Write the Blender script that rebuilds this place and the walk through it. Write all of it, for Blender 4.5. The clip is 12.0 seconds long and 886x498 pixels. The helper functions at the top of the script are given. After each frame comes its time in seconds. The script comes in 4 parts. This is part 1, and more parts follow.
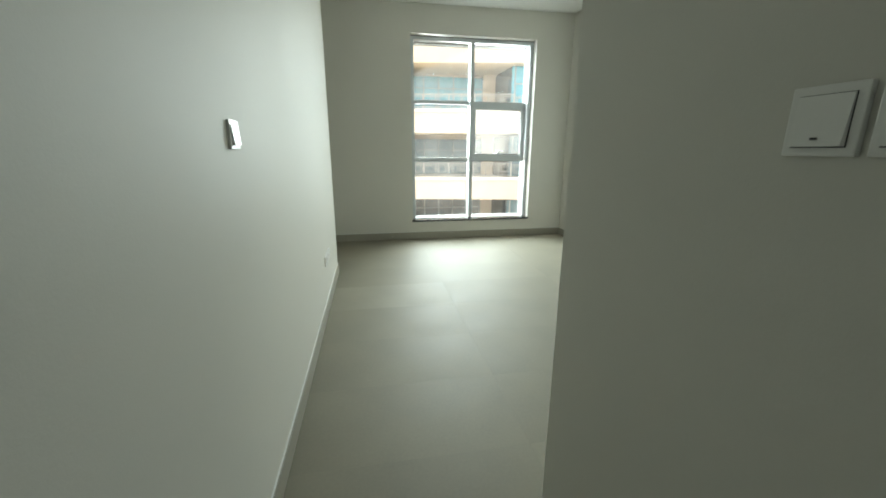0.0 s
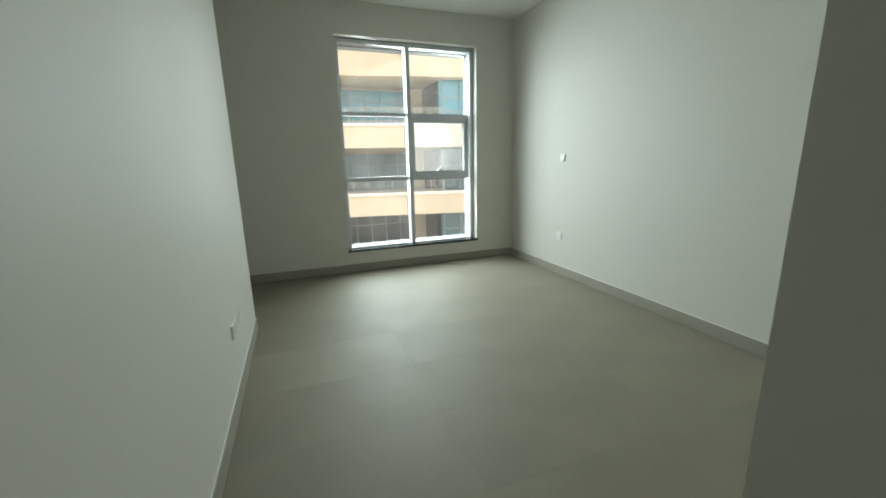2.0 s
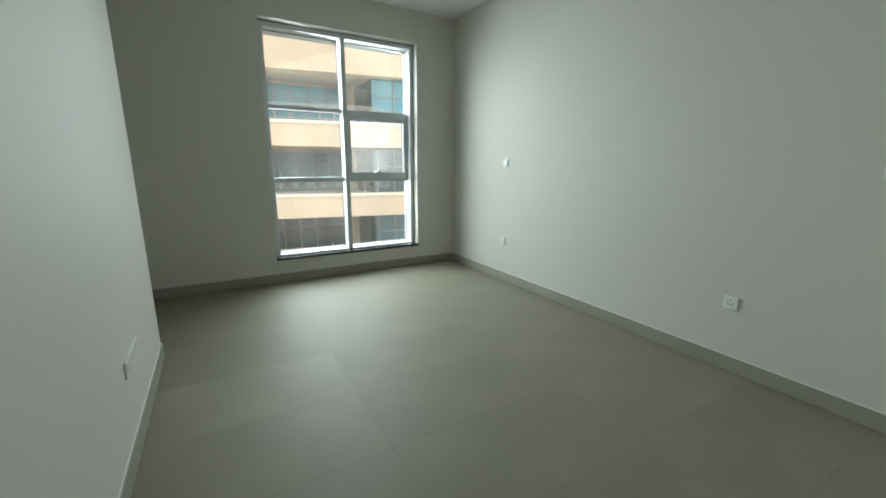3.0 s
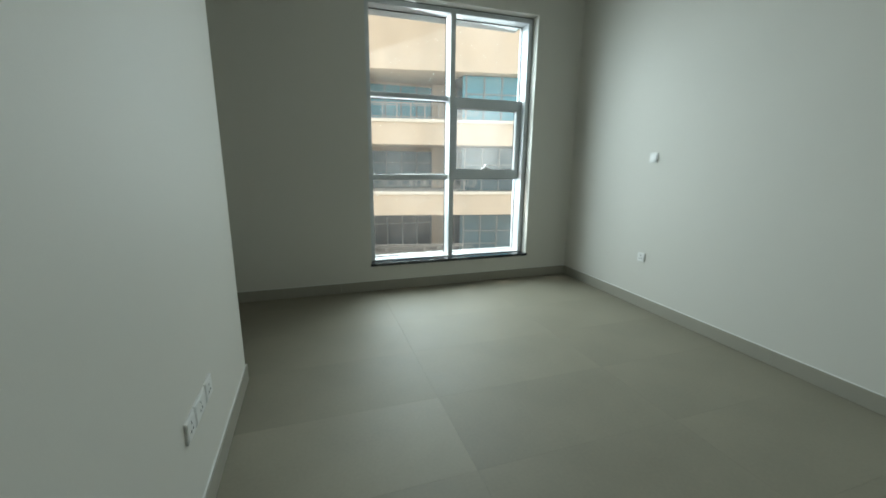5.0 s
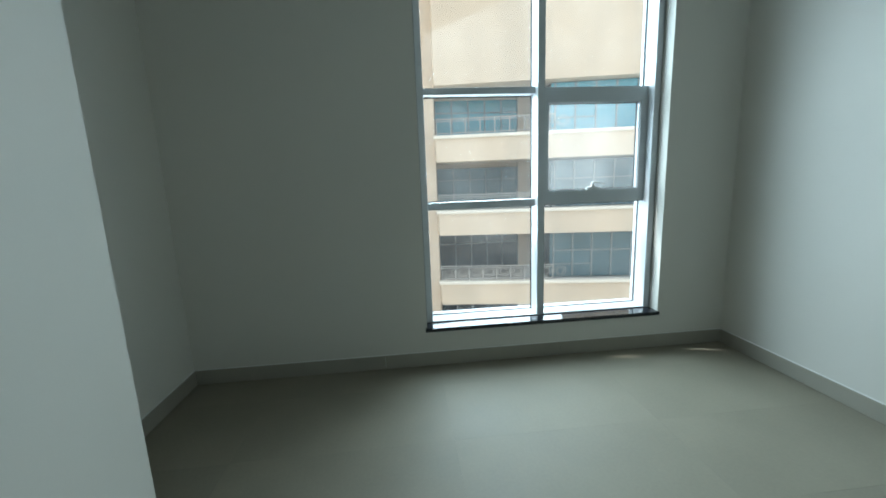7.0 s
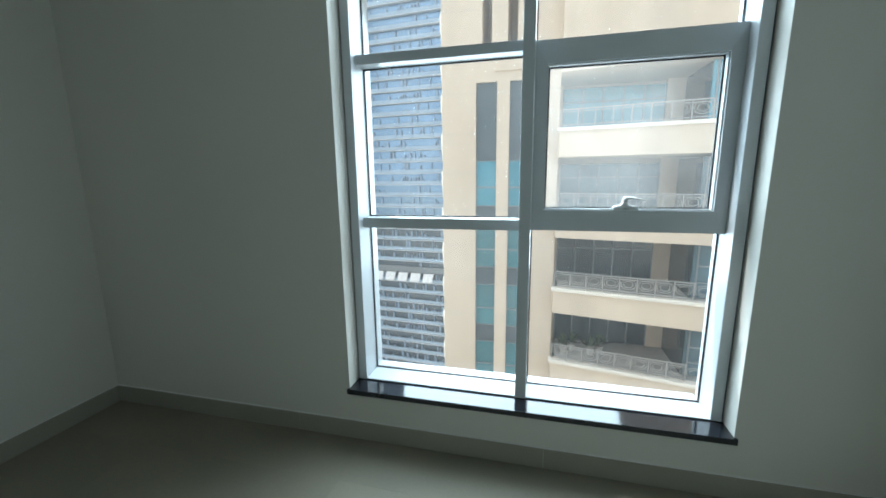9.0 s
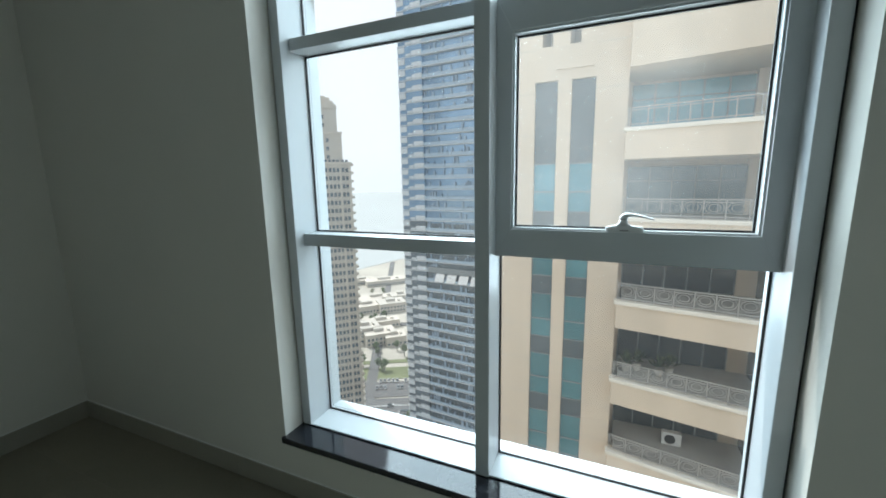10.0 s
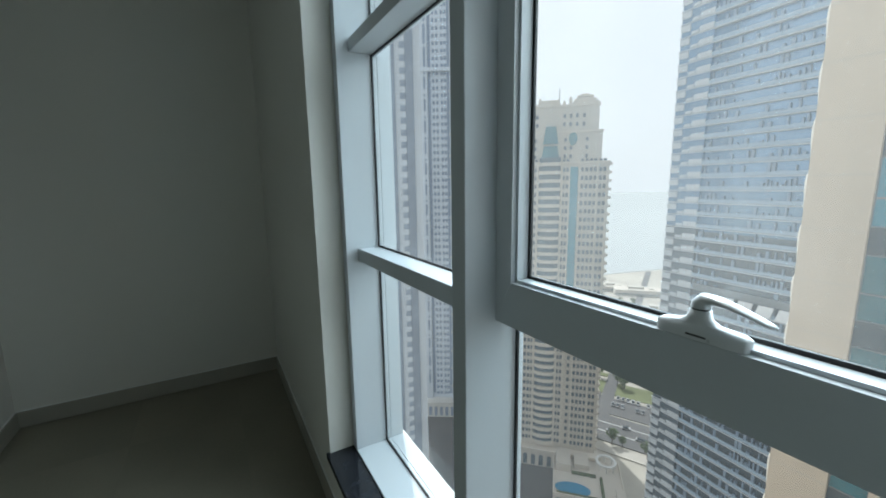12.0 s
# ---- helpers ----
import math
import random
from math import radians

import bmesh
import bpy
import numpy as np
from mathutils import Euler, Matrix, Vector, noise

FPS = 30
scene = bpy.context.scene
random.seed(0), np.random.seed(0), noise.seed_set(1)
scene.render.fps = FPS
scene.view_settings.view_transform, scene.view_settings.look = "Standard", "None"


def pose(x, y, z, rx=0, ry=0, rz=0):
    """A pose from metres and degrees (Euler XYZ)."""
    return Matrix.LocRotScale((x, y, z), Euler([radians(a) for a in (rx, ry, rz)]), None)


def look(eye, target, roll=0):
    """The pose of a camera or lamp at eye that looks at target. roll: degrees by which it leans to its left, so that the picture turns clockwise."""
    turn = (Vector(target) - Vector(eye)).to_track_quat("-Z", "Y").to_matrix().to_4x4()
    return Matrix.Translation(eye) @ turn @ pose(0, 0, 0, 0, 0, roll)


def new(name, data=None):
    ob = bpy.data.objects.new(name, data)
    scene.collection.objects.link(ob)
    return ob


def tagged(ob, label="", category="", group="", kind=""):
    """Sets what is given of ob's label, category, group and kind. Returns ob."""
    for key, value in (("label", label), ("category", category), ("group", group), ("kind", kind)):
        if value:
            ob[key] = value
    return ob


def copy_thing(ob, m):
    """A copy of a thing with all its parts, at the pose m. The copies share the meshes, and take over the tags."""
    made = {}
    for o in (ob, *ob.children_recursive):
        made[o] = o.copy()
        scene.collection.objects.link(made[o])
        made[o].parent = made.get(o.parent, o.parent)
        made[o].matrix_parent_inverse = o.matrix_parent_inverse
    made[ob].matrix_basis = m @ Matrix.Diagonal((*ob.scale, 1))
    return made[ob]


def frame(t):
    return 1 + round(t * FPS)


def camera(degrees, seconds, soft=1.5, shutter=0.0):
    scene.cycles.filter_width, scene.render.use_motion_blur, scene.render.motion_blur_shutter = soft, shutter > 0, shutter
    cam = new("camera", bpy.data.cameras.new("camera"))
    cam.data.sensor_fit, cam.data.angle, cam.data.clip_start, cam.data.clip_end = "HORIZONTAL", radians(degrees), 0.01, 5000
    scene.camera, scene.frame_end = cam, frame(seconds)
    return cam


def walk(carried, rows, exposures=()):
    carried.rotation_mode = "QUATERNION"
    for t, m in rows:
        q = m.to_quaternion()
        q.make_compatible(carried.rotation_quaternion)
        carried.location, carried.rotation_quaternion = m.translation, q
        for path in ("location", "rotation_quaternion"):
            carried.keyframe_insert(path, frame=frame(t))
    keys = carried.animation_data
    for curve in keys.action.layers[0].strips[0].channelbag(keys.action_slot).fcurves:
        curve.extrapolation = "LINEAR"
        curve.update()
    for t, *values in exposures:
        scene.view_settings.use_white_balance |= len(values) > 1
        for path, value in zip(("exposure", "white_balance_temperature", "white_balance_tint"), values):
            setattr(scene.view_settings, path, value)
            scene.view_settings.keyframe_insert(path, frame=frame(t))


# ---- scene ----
cam = camera(97.4, 12.0, soft=1.8)
PATH = [
    (0, (0.264, -0.383, 1.379), (0.613, 1.523, 0.883), 0.2),
    (0.5, (0.224, -0.17, 1.401), (0.647, 1.73, 0.943), 0.1),
    (1, (0.196, -0.022, 1.418), (0.65, 1.872, 0.964), -0.4),
    (1.5, (0.267, 0.24, 1.429), (0.772, 2.121, 0.976), -1.5),
    (2, (0.297, 0.407, 1.431), (0.974, 2.237, 0.996), -1.3),
    (2.5, (0.283, 0.572, 1.434), (1.214, 2.290, 1.009), -0.1),
    (2.7, (0.297, 0.620, 1.433), (1.303, 2.292, 1.009), 0.3),
    (4.5, (0.323, 1.188, 1.43), (0.961, 3.028, 0.974), 0.8),
    (5, (0.32, 1.508, 1.39), (0.94, 3.359, 0.954), 0.6),
    (5.5, (0.367, 1.817, 1.436), (0.996, 3.661, 0.987), -0.1),
    (6, (0.418, 2.191, 1.453), (0.891, 4.078, 0.988), -0.3),
    (6.5, (0.571, 2.499, 1.426), (0.882, 4.432, 1.02), -1.0),
    (7, (0.755, 2.775, 1.432), (0.946, 4.734, 1.08), -2.2),
    (9, (1.895, 3.801, 1.473), (1.419, 5.708, 1.107), -0.7),
    (9.5, (2.085, 4.12, 1.475), (1.467, 5.99, 1.129), -0.4),
    (10, (2.249, 4.398, 1.481), (1.466, 6.207, 1.14), -1.0),
    (10.5, (2.414, 4.691, 1.473), (1.359, 6.355, 1.13), -1.0),
    (11, (2.454, 4.964, 1.457), (1.16, 6.446, 1.097), -0.1),
    (11.5, (2.483, 5.142, 1.48), (0.976, 6.407, 1.121), -0.4),
    (12, (2.552, 5.263, 1.518), (0.853, 6.267, 1.194), -0.8),
]
EXPOSURES = [(0.0, 1.36, 7200, 15), (1.0, 1.0, 7250, 15), (2.0, 0.74, 7100, 14), (4.5, 0.44, 6800, 14), (6.0, 0.36, 6550, 13), (7.0, 0.36, 6050, 11), (9.0, 0.32, 6050, 13), (9.5, 0.02, 6150, 13), (10.0, -0.13, 6250, 14), (10.5, -0.26, 6300, 15), (11.0, -0.3, 6250, 15), (12.0, -0.5, 6200, 14)]
walk(cam, [(t, look(eye, target, roll)) for t, eye, target, roll in PATH], EXPOSURES)

# ---- light: hazy daylight, high sun that grazes the window wall from the sea side ----
SUN_EL, SUN_AZ = 55.8, -71.5          # elevation; azimuth from +y, clockwise
world = bpy.data.worlds.new("hazy_sky")
scene.world = world
world.use_nodes = True
wn = world.node_tree
sky = wn.nodes.new("ShaderNodeTexSky")
sky.sky_type = "NISHITA"
sky.sun_disc = False
sky.sun_elevation, sky.sun_rotation = radians(SUN_EL), radians(SUN_AZ % 360)
sky.air_density, sky.dust_density, sky.ozone_density = 1.0, 6.0, 1.0
haze = wn.nodes.new("ShaderNodeMix")     # bright milky haze over the clear sky
haze.data_type = "RGBA"
haze.inputs["Factor"].default_value = 0.88
haze.inputs["B"].default_value = (10.0, 10.15, 10.05, 1)
wn.links.new(sky.outputs["Color"], haze.inputs["A"])
wn.links.new(haze.outputs["Result"], wn.nodes["Background"].inputs["Color"])
wn.nodes["Background"].inputs["Strength"].default_value = 0.137

# added area lamp outside the window opening; stands in for sky light indoors
day = bpy.data.lights.new("daylight_fill", "AREA")
day.shape, day.size, day.size_y, day.energy, day.color = "RECTANGLE", 1.75, 2.5, 87.0, (0.81, 0.98, 1.035)
day.spread = radians(130)
day_ob = new("daylight_fill", day)
day_ob.matrix_world = look((1.78, 6.36, 1.85), (2.5, 2.6, 0.0))

sun_data = bpy.data.lights.new("sun", "SUN")
sun_data.energy, sun_data.angle, sun_data.color = 4.7, radians(0.6), (1.0, 0.95, 0.88)
sun = new("sun", sun_data)
_az, _el = radians(SUN_AZ), radians(SUN_EL)
_to_sun = Vector((math.sin(_az) * math.cos(_el), math.cos(_az) * math.cos(_el), math.sin(_el)))
sun.matrix_world = look(_to_sun * 60, (0, 0, 0))

# ---- materials ----


def pbr(name, col, rough=0.5, metal=0.0, var=0.10, scale=6.0, fine=60.0, bump=0.0, rough_var=0.08, spec=0.5, per_piece=0.0, tint=None, stretch=1.0):
    """Base colour with variation at two scales, varied gloss, fine relief, and a shift from piece to piece."""
    m = bpy.data.materials.new(name)
    m.use_nodes = True
    t = m.node_tree
    b = t.nodes["Principled BSDF"]
    b.inputs["Metallic"].default_value = metal
    b.inputs["Specular IOR Level"].default_value = spec
    co = t.nodes.new("ShaderNodeTexCoord")
    big, small = t.nodes.new("ShaderNodeTexNoise"), t.nodes.new("ShaderNodeTexNoise")
    big.inputs["Scale"].default_value, small.inputs["Scale"].default_value = scale, fine
    big.inputs["Detail"].default_value, small.inputs["Detail"].default_value = 5, 3
    add = t.nodes.new("ShaderNodeMath")
    add.operation = "MULTIPLY_ADD"
    add.inputs[1].default_value = 0.35
    mp = t.nodes.new("ShaderNodeMapping")
    mp.inputs["Scale"].default_value = (1, 1, stretch)
    t.links.new(co.outputs["Object"], mp.inputs["Vector"])
    for n in (big, small):
        t.links.new(mp.outputs["Vector"], n.inputs["Vector"])
    t.links.new(small.outputs["Fac"], add.inputs[0])
    t.links.new(big.outputs["Fac"], add.inputs[2])
    value = add.outputs[0]
    if per_piece:
        info, pp = t.nodes.new("ShaderNodeObjectInfo"), t.nodes.new("ShaderNodeMath")
        pp.operation = "MULTIPLY_ADD"
        pp.inputs[1].default_value = per_piece
        t.links.new(info.outputs["Random"], pp.inputs[0])
        t.links.new(value, pp.inputs[2])
        value = pp.outputs[0]
    ramp = t.nodes.new("ShaderNodeMapRange")
    ramp.inputs["From Min"].default_value, ramp.inputs["From Max"].default_value = 0.35, 1.0 + per_piece
    t.links.new(value, ramp.inputs["Value"])
    mix = t.nodes.new("ShaderNodeMix")
    mix.data_type = "RGBA"
    dark = [c * (1 - var) for c in col]
    light = [min(1, c * (1 + var)) for c in (tint or col)]
    mix.inputs["A"].default_value, mix.inputs["B"].default_value = (*dark, 1), (*light, 1)
    t.links.new(ramp.outputs["Result"], mix.inputs["Factor"])
    t.links.new(mix.outputs["Result"], b.inputs["Base Color"])
    rr = t.nodes.new("ShaderNodeMapRange")
    rr.inputs["To Min"].default_value, rr.inputs["To Max"].default_value = max(0.02, rough - rough_var), min(1, rough + rough_var)
    t.links.new(big.outputs["Fac"], rr.inputs["Value"])
    t.links.new(rr.outputs["Result"], b.inputs["Roughness"])
    if bump:
        bn = t.nodes.new("ShaderNodeBump")
        bn.inputs["Strength"].default_value, bn.inputs["Distance"].default_value = bump, 0.002
        t.links.new(small.outputs["Fac"], bn.inputs["Height"])
        t.links.new(bn.outputs["Normal"], b.inputs["Normal"])
    return m


def pane_glass(name, dust=0.03):
    """Clear glazing: transparent with a mirror gloss and a thin film of dust, which also stands in for outdoor haze."""
    m = bpy.data.materials.new(name)
    m.use_nodes = True
    t = m.node_tree
    t.nodes.remove(t.nodes["Principled BSDF"])
    out = t.nodes["Material Output"]
    clear, gloss, film = t.nodes.new("ShaderNodeBsdfTransparent"), t.nodes.new("ShaderNodeBsdfGlossy"), t.nodes.new("ShaderNodeBsdfTranslucent")
    clear.inputs["Color"].default_value = (0.90, 0.94, 0.94, 1)
    gloss.inputs["Roughness"].default_value = 0.02
    film.inputs["Color"].default_value = (0.84, 0.80, 0.76, 1)
    lw, p5, fres = t.nodes.new("ShaderNodeLayerWeight"), t.nodes.new("ShaderNodeMath"), t.nodes.new("ShaderNodeMapRange")
    p5.operation, p5.inputs[1].default_value = "POWER", 5.0
    fres.inputs["To Min"].default_value, fres.inputs["To Max"].default_value = 0.025, 0.4
    t.links.new(lw.outputs["Facing"], p5.inputs[0])
    t.links.new(p5.outputs[0], fres.inputs["Value"])
    one, two = t.nodes.new("ShaderNodeMixShader"), t.nodes.new("ShaderNodeMixShader")
    co, no, mr = t.nodes.new("ShaderNodeTexCoord"), t.nodes.new("ShaderNodeTexNoise"), t.nodes.new("ShaderNodeMapRange")
    no.inputs["Scale"].default_value, no.inputs["Detail"].default_value = 3.0, 6
    mr.inputs["To Min"].default_value, mr.inputs["To Max"].default_value = 0.0, dust * 2
    t.links.new(co.outputs["Object"], no.inputs["Vector"])
    t.links.new(no.outputs["Fac"], mr.inputs["Value"])
    t.links.new(fres.outputs[0], one.inputs[0])
    t.links.new(clear.outputs[0], one.inputs[1])
    t.links.new(gloss.outputs[0], one.inputs[2])
    t.links.new(mr.outputs["Result"], two.inputs[0])
    t.links.new(one.outputs[0], two.inputs[1])
    t.links.new(film.outputs[0], two.inputs[2])
    t.links.new(two.outputs[0], out.inputs["Surface"])
    return m


PAINT = pbr("white_wall_paint", (0.625, 0.61, 0.56), 0.62, var=0.025, scale=0.9, fine=180, bump=0.12)
CEIL = pbr("white_ceiling_paint", (0.80, 0.80, 0.78), 0.8, var=0.02, scale=1.2, fine=150, bump=0.1)
TILE = pbr("grey_porcelain_tile", (0.218, 0.198, 0.151), 0.58, var=0.16, scale=1.9, fine=60, bump=0.05, per_piece=0.18, rough_var=0.09, spec=0.36)
# lighter copy of the tile: the window's gloss is put into its colour
TILE_SHEEN = pbr("sheen_lit_porcelain_tile", (0.246, 0.224, 0.172), 0.58, var=0.14, scale=1.9, fine=60, bump=0.05, rough_var=0.09, spec=0.36)
GROUT = pbr("grey_grout", (0.200, 0.183, 0.140), 0.7, var=0.15, scale=20)
SKIRT = pbr("grey_porcelain_skirting", (0.31, 0.292, 0.245), 0.35, var=0.08, scale=3, fine=90, per_piece=0.2)
CAULK = pbr("white_caulk", (0.72, 0.72, 0.70), 0.6, var=0.08, scale=40)
ALU = pbr("white_powder_coated_aluminium", (0.53, 0.56, 0.58), 0.36, var=0.03, scale=5, fine=220, bump=0.03)
GASKET = pbr("black_rubber_gasket", (0.012, 0.012, 0.013), 0.55, var=0.2, scale=30)
GRANITE = pbr("polished_black_granite", (0.012, 0.013, 0.016), 0.09, var=0.3, scale=25, fine=300, rough_var=0.04, tint=(0.018, 0.020, 0.025))
PLASTIC = pbr("white_switch_plastic", (0.76, 0.76, 0.74), 0.3, var=0.02, scale=20)
DARK = pbr("black_plastic", (0.015, 0.015, 0.016), 0.3, var=0.1, scale=30)
HANDLE = pbr("silver_painted_handle", (0.62, 0.64, 0.65), 0.3, metal=0.15, var=0.03, scale=30)
GLASS = pane_glass("clear_window_glass", 0.012)
# dustier sash: the stronger film also veils the view in place of haze
SASHGLASS = pane_glass("dusty_haze_sash_glass", 0.036)
STONE = pbr("beige_exterior_stone", (0.66, 0.55, 0.43), 0.75, var=0.10, scale=0.5, fine=6, bump=0.2, stretch=0.25)
STONE2 = pbr("pale_beige_render", (0.68, 0.565, 0.44), 0.8, var=0.17, scale=0.5, fine=5, bump=0.2, stretch=0.22)
# cream stone, lightened further to stand for haze over the distance
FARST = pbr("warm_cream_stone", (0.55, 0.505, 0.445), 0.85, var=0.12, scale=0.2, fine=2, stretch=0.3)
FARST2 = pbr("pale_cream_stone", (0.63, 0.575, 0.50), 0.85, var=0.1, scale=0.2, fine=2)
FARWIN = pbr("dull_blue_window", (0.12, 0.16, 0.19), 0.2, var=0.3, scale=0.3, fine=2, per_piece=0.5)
SLATE = pbr("slate_grey_spandrel_glass", (0.080, 0.105, 0.12), 0.35, var=0.12, scale=0.4, fine=3, per_piece=0.25)
# lighter, bluer teal: a reflection of the sky is put into the colour
PTEAL = pbr("sky_tinted_teal_glass", (0.06, 0.27, 0.36), 0.08, var=0.22, scale=0.7, fine=5, spec=0.8, per_piece=0.4)
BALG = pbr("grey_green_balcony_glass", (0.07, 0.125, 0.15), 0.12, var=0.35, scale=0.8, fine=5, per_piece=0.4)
# far tower colours: the haze of distance is put into the base colour
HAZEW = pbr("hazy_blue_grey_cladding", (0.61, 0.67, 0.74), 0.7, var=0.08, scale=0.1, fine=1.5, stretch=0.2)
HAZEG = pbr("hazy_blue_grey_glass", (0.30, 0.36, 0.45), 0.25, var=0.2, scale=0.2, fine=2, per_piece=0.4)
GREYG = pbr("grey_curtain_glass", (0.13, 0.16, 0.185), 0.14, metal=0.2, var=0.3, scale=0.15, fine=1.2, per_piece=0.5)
EDGE = pbr("blue_grey_slab_edge", (0.56, 0.59, 0.62), 0.7, var=0.1, scale=0.3, fine=4, per_piece=0.25)
SIGNW = pbr("white_sign_enamel", (0.88, 0.89, 0.90), 0.5, var=0.03, scale=0.5)
CREAM = pbr("white_corner_render", (0.80, 0.75, 0.66), 0.8, var=0.08, scale=0.8, fine=6)
# pale render; on the far blocks its paleness stands in for haze
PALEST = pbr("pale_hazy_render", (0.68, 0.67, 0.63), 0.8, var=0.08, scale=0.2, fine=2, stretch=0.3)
BALFL = pbr("pale_balcony_tiles", (0.46, 0.45, 0.42), 0.7, var=0.15, scale=1.0, fine=8)
RAIL = pbr("pale_grey_painted_iron", (0.36, 0.35, 0.33), 0.5, var=0.15, scale=4)
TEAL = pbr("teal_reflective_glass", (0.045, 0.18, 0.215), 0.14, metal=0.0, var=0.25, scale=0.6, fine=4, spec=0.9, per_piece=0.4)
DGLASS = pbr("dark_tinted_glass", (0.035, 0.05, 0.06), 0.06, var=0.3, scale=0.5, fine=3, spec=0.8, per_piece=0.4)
BLUEG = pbr("blue_curtain_glass", (0.24, 0.38, 0.54), 0.12, metal=0.45, var=0.3, scale=0.15, fine=1.2, spec=0.9, per_piece=0.5)
BALU = pbr("pale_balustrade_glass", (0.36, 0.46, 0.56), 0.2, var=0.15, scale=0.3, fine=2, per_piece=0.3)
MULL = pbr("grey_blue_panel", (0.27, 0.35, 0.45), 0.4, var=0.1, scale=2)
BAND = pbr("pale_concrete_band", (0.68, 0.68, 0.66), 0.7, var=0.08, scale=0.4, fine=6)
IRON = pbr("grey_painted_iron", (0.16, 0.15, 0.14), 0.5, var=0.2, scale=8)
FRAMEG = pbr("grey_aluminium_frame", (0.22, 0.24, 0.25), 0.4, var=0.1, scale=5)
SAND = pbr("sandy_ground", (0.40, 0.375, 0.325), 0.95, var=0.30, scale=0.012, fine=0.15)
ASPH = pbr("asphalt", (0.13, 0.13, 0.13), 0.9, var=0.15, scale=0.08, fine=1.5)
GRASS = pbr("dry_lawn", (0.16, 0.18, 0.09), 0.95, var=0.3, scale=0.05, fine=1.0)
# sea greyed and paled: haze is put into the base colour
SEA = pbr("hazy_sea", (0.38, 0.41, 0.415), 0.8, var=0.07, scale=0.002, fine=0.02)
WATER = pbr("pool_water", (0.03, 0.22, 0.38), 0.08, var=0.1, scale=0.4, fine=3)
PAVE = pbr("pale_paving", (0.50, 0.47, 0.42), 0.85, var=0.15, scale=0.1, fine=2)
LEAF = pbr("dusty_foliage", (0.07, 0.10, 0.045), 0.8, var=0.4, scale=0.6, fine=5)
CARW = pbr("car_paint", (0.45, 0.45, 0.46), 0.3, var=0.5, scale=0.01, per_piece=1.2)

# ---- mesh helpers ----


def box(bm, x0, x1, y0, y1, z0, z1):
    """An axis-aligned box added to bm."""
    v = [bm.verts.new(p) for p in ((x0, y0, z0), (x1, y0, z0), (x1, y1, z0), (x0, y1, z0), (x0, y0, z1), (x1, y0, z1), (x1, y1, z1), (x0, y1, z1))]
    return [bm.faces.new([v[i] for i in q]) for q in ((3, 2, 1, 0), (4, 5, 6, 7), (0, 1, 5, 4), (1, 2, 6, 5), (2, 3, 7, 6), (3, 0, 4, 7))]


def prism(bm, pts, z0, z1):
    """A plan outline (counter-clockwise) raised from z0 to z1."""
    lo, hi = [bm.verts.new((x, y, z0)) for x, y in pts], [bm.verts.new((x, y, z1)) for x, y in pts]
    n = len(pts)
    bm.faces.new(lo[::-1]), bm.faces.new(hi)
    for i in range(n):
        bm.faces.new((lo[i], lo[(i + 1) % n], hi[(i + 1) % n], hi[i]))


def soften(bm, w, seg=2):
    bmesh.ops.bevel(bm, geom=bm.edges[:], offset=w, segments=seg, affect="EDGES", profile=0.6)


def boxes(*rows, bevel=0.0):
    bm = bmesh.new()
    for r in rows:
        box(bm, *r)
    if bevel:
        soften(bm, bevel)
    return bm


def link(name, bm, mat, smooth=False):
    me = bpy.data.meshes.new(name)
    bm.to_mesh(me)
    bm.free()
    me.materials.append(mat)
    if smooth:
        for p in me.polygons:
            p.use_smooth = True
    return new(name, me)


def part(name, bm, mat, parent, label="", smooth=False):
    ob = link(name, bm, mat, smooth)
    ob.parent = parent
    if label:
        ob["label"] = label
    return ob


def piece(name, me, parent, m):
    """One more object on a shared mesh, under parent."""
    ob = new(name, me)
    ob.parent = parent
    ob.matrix_basis = m
    return ob


def thing(name, at, label, category, group="", kind=""):
    ob = new(name)
    ob.matrix_basis = at if isinstance(at, Matrix) else Matrix.Translation(at)
    ob.empty_display_size = 0.1
    return tagged(ob, label, category, group, kind)


def structure(name, bm, mat, label, category):
    return tagged(link(name, bm, mat), label, category, kind="structure")


# ---- the room ----
GZ = -126.0                   # street level
XL, XR = -0.845, 3.351        # side walls of the room
PIER_X, PIER_Y = -0.153, 4.053  # long wall beside the entry, and where it ends
ENT_X, ENT_Y = 0.831, 0.686     # the other side of the entry passage, and where it opens
YN = 5.628                    # window wall, inner face
YO = 5.93                     # its outer face
YS = -1.9                     # end of the passage
H = 3.34                      # ceiling
WX0, WX1, WZ0, WZ1 = 0.887, 2.775, 0.275, 2.960

structure("wall_north", boxes((XL - 0.2, WX0, YN, YO, -0.05, H + 0.2), (WX1, XR + 0.2, YN, YO, -0.05, H + 0.2),
                              (WX0, WX1, YN, YO, -0.05, WZ0), (WX0, WX1, YN, YO, WZ1, H + 0.2)), PAINT,
          "white painted wall with a tall window opening", "wall")
structure("wall_east", boxes((XR, XR + 0.2, ENT_Y - 0.2, YN, -0.05, H + 0.2)), PAINT, "plain white painted wall with sockets", "wall")
structure("wall_west", boxes((XL - 0.2, XL, PIER_Y - 0.1, YN, -0.05, H + 0.2)), PAINT, "plain white painted wall of the window recess", "wall")
structure("wall_pier", boxes((XL - 0.2, PIER_X, YS, PIER_Y, -0.05, H + 0.2)), PAINT, "long white painted wall beside the entry", "wall")
bm = bmesh.new()
prism(bm, [(ENT_X, YS), (XR + 0.2, YS), (XR + 0.2, ENT_Y + 0.010), (ENT_X + 0.022, ENT_Y + 0.010), (ENT_X, ENT_Y)], -0.05, H + 0.2)
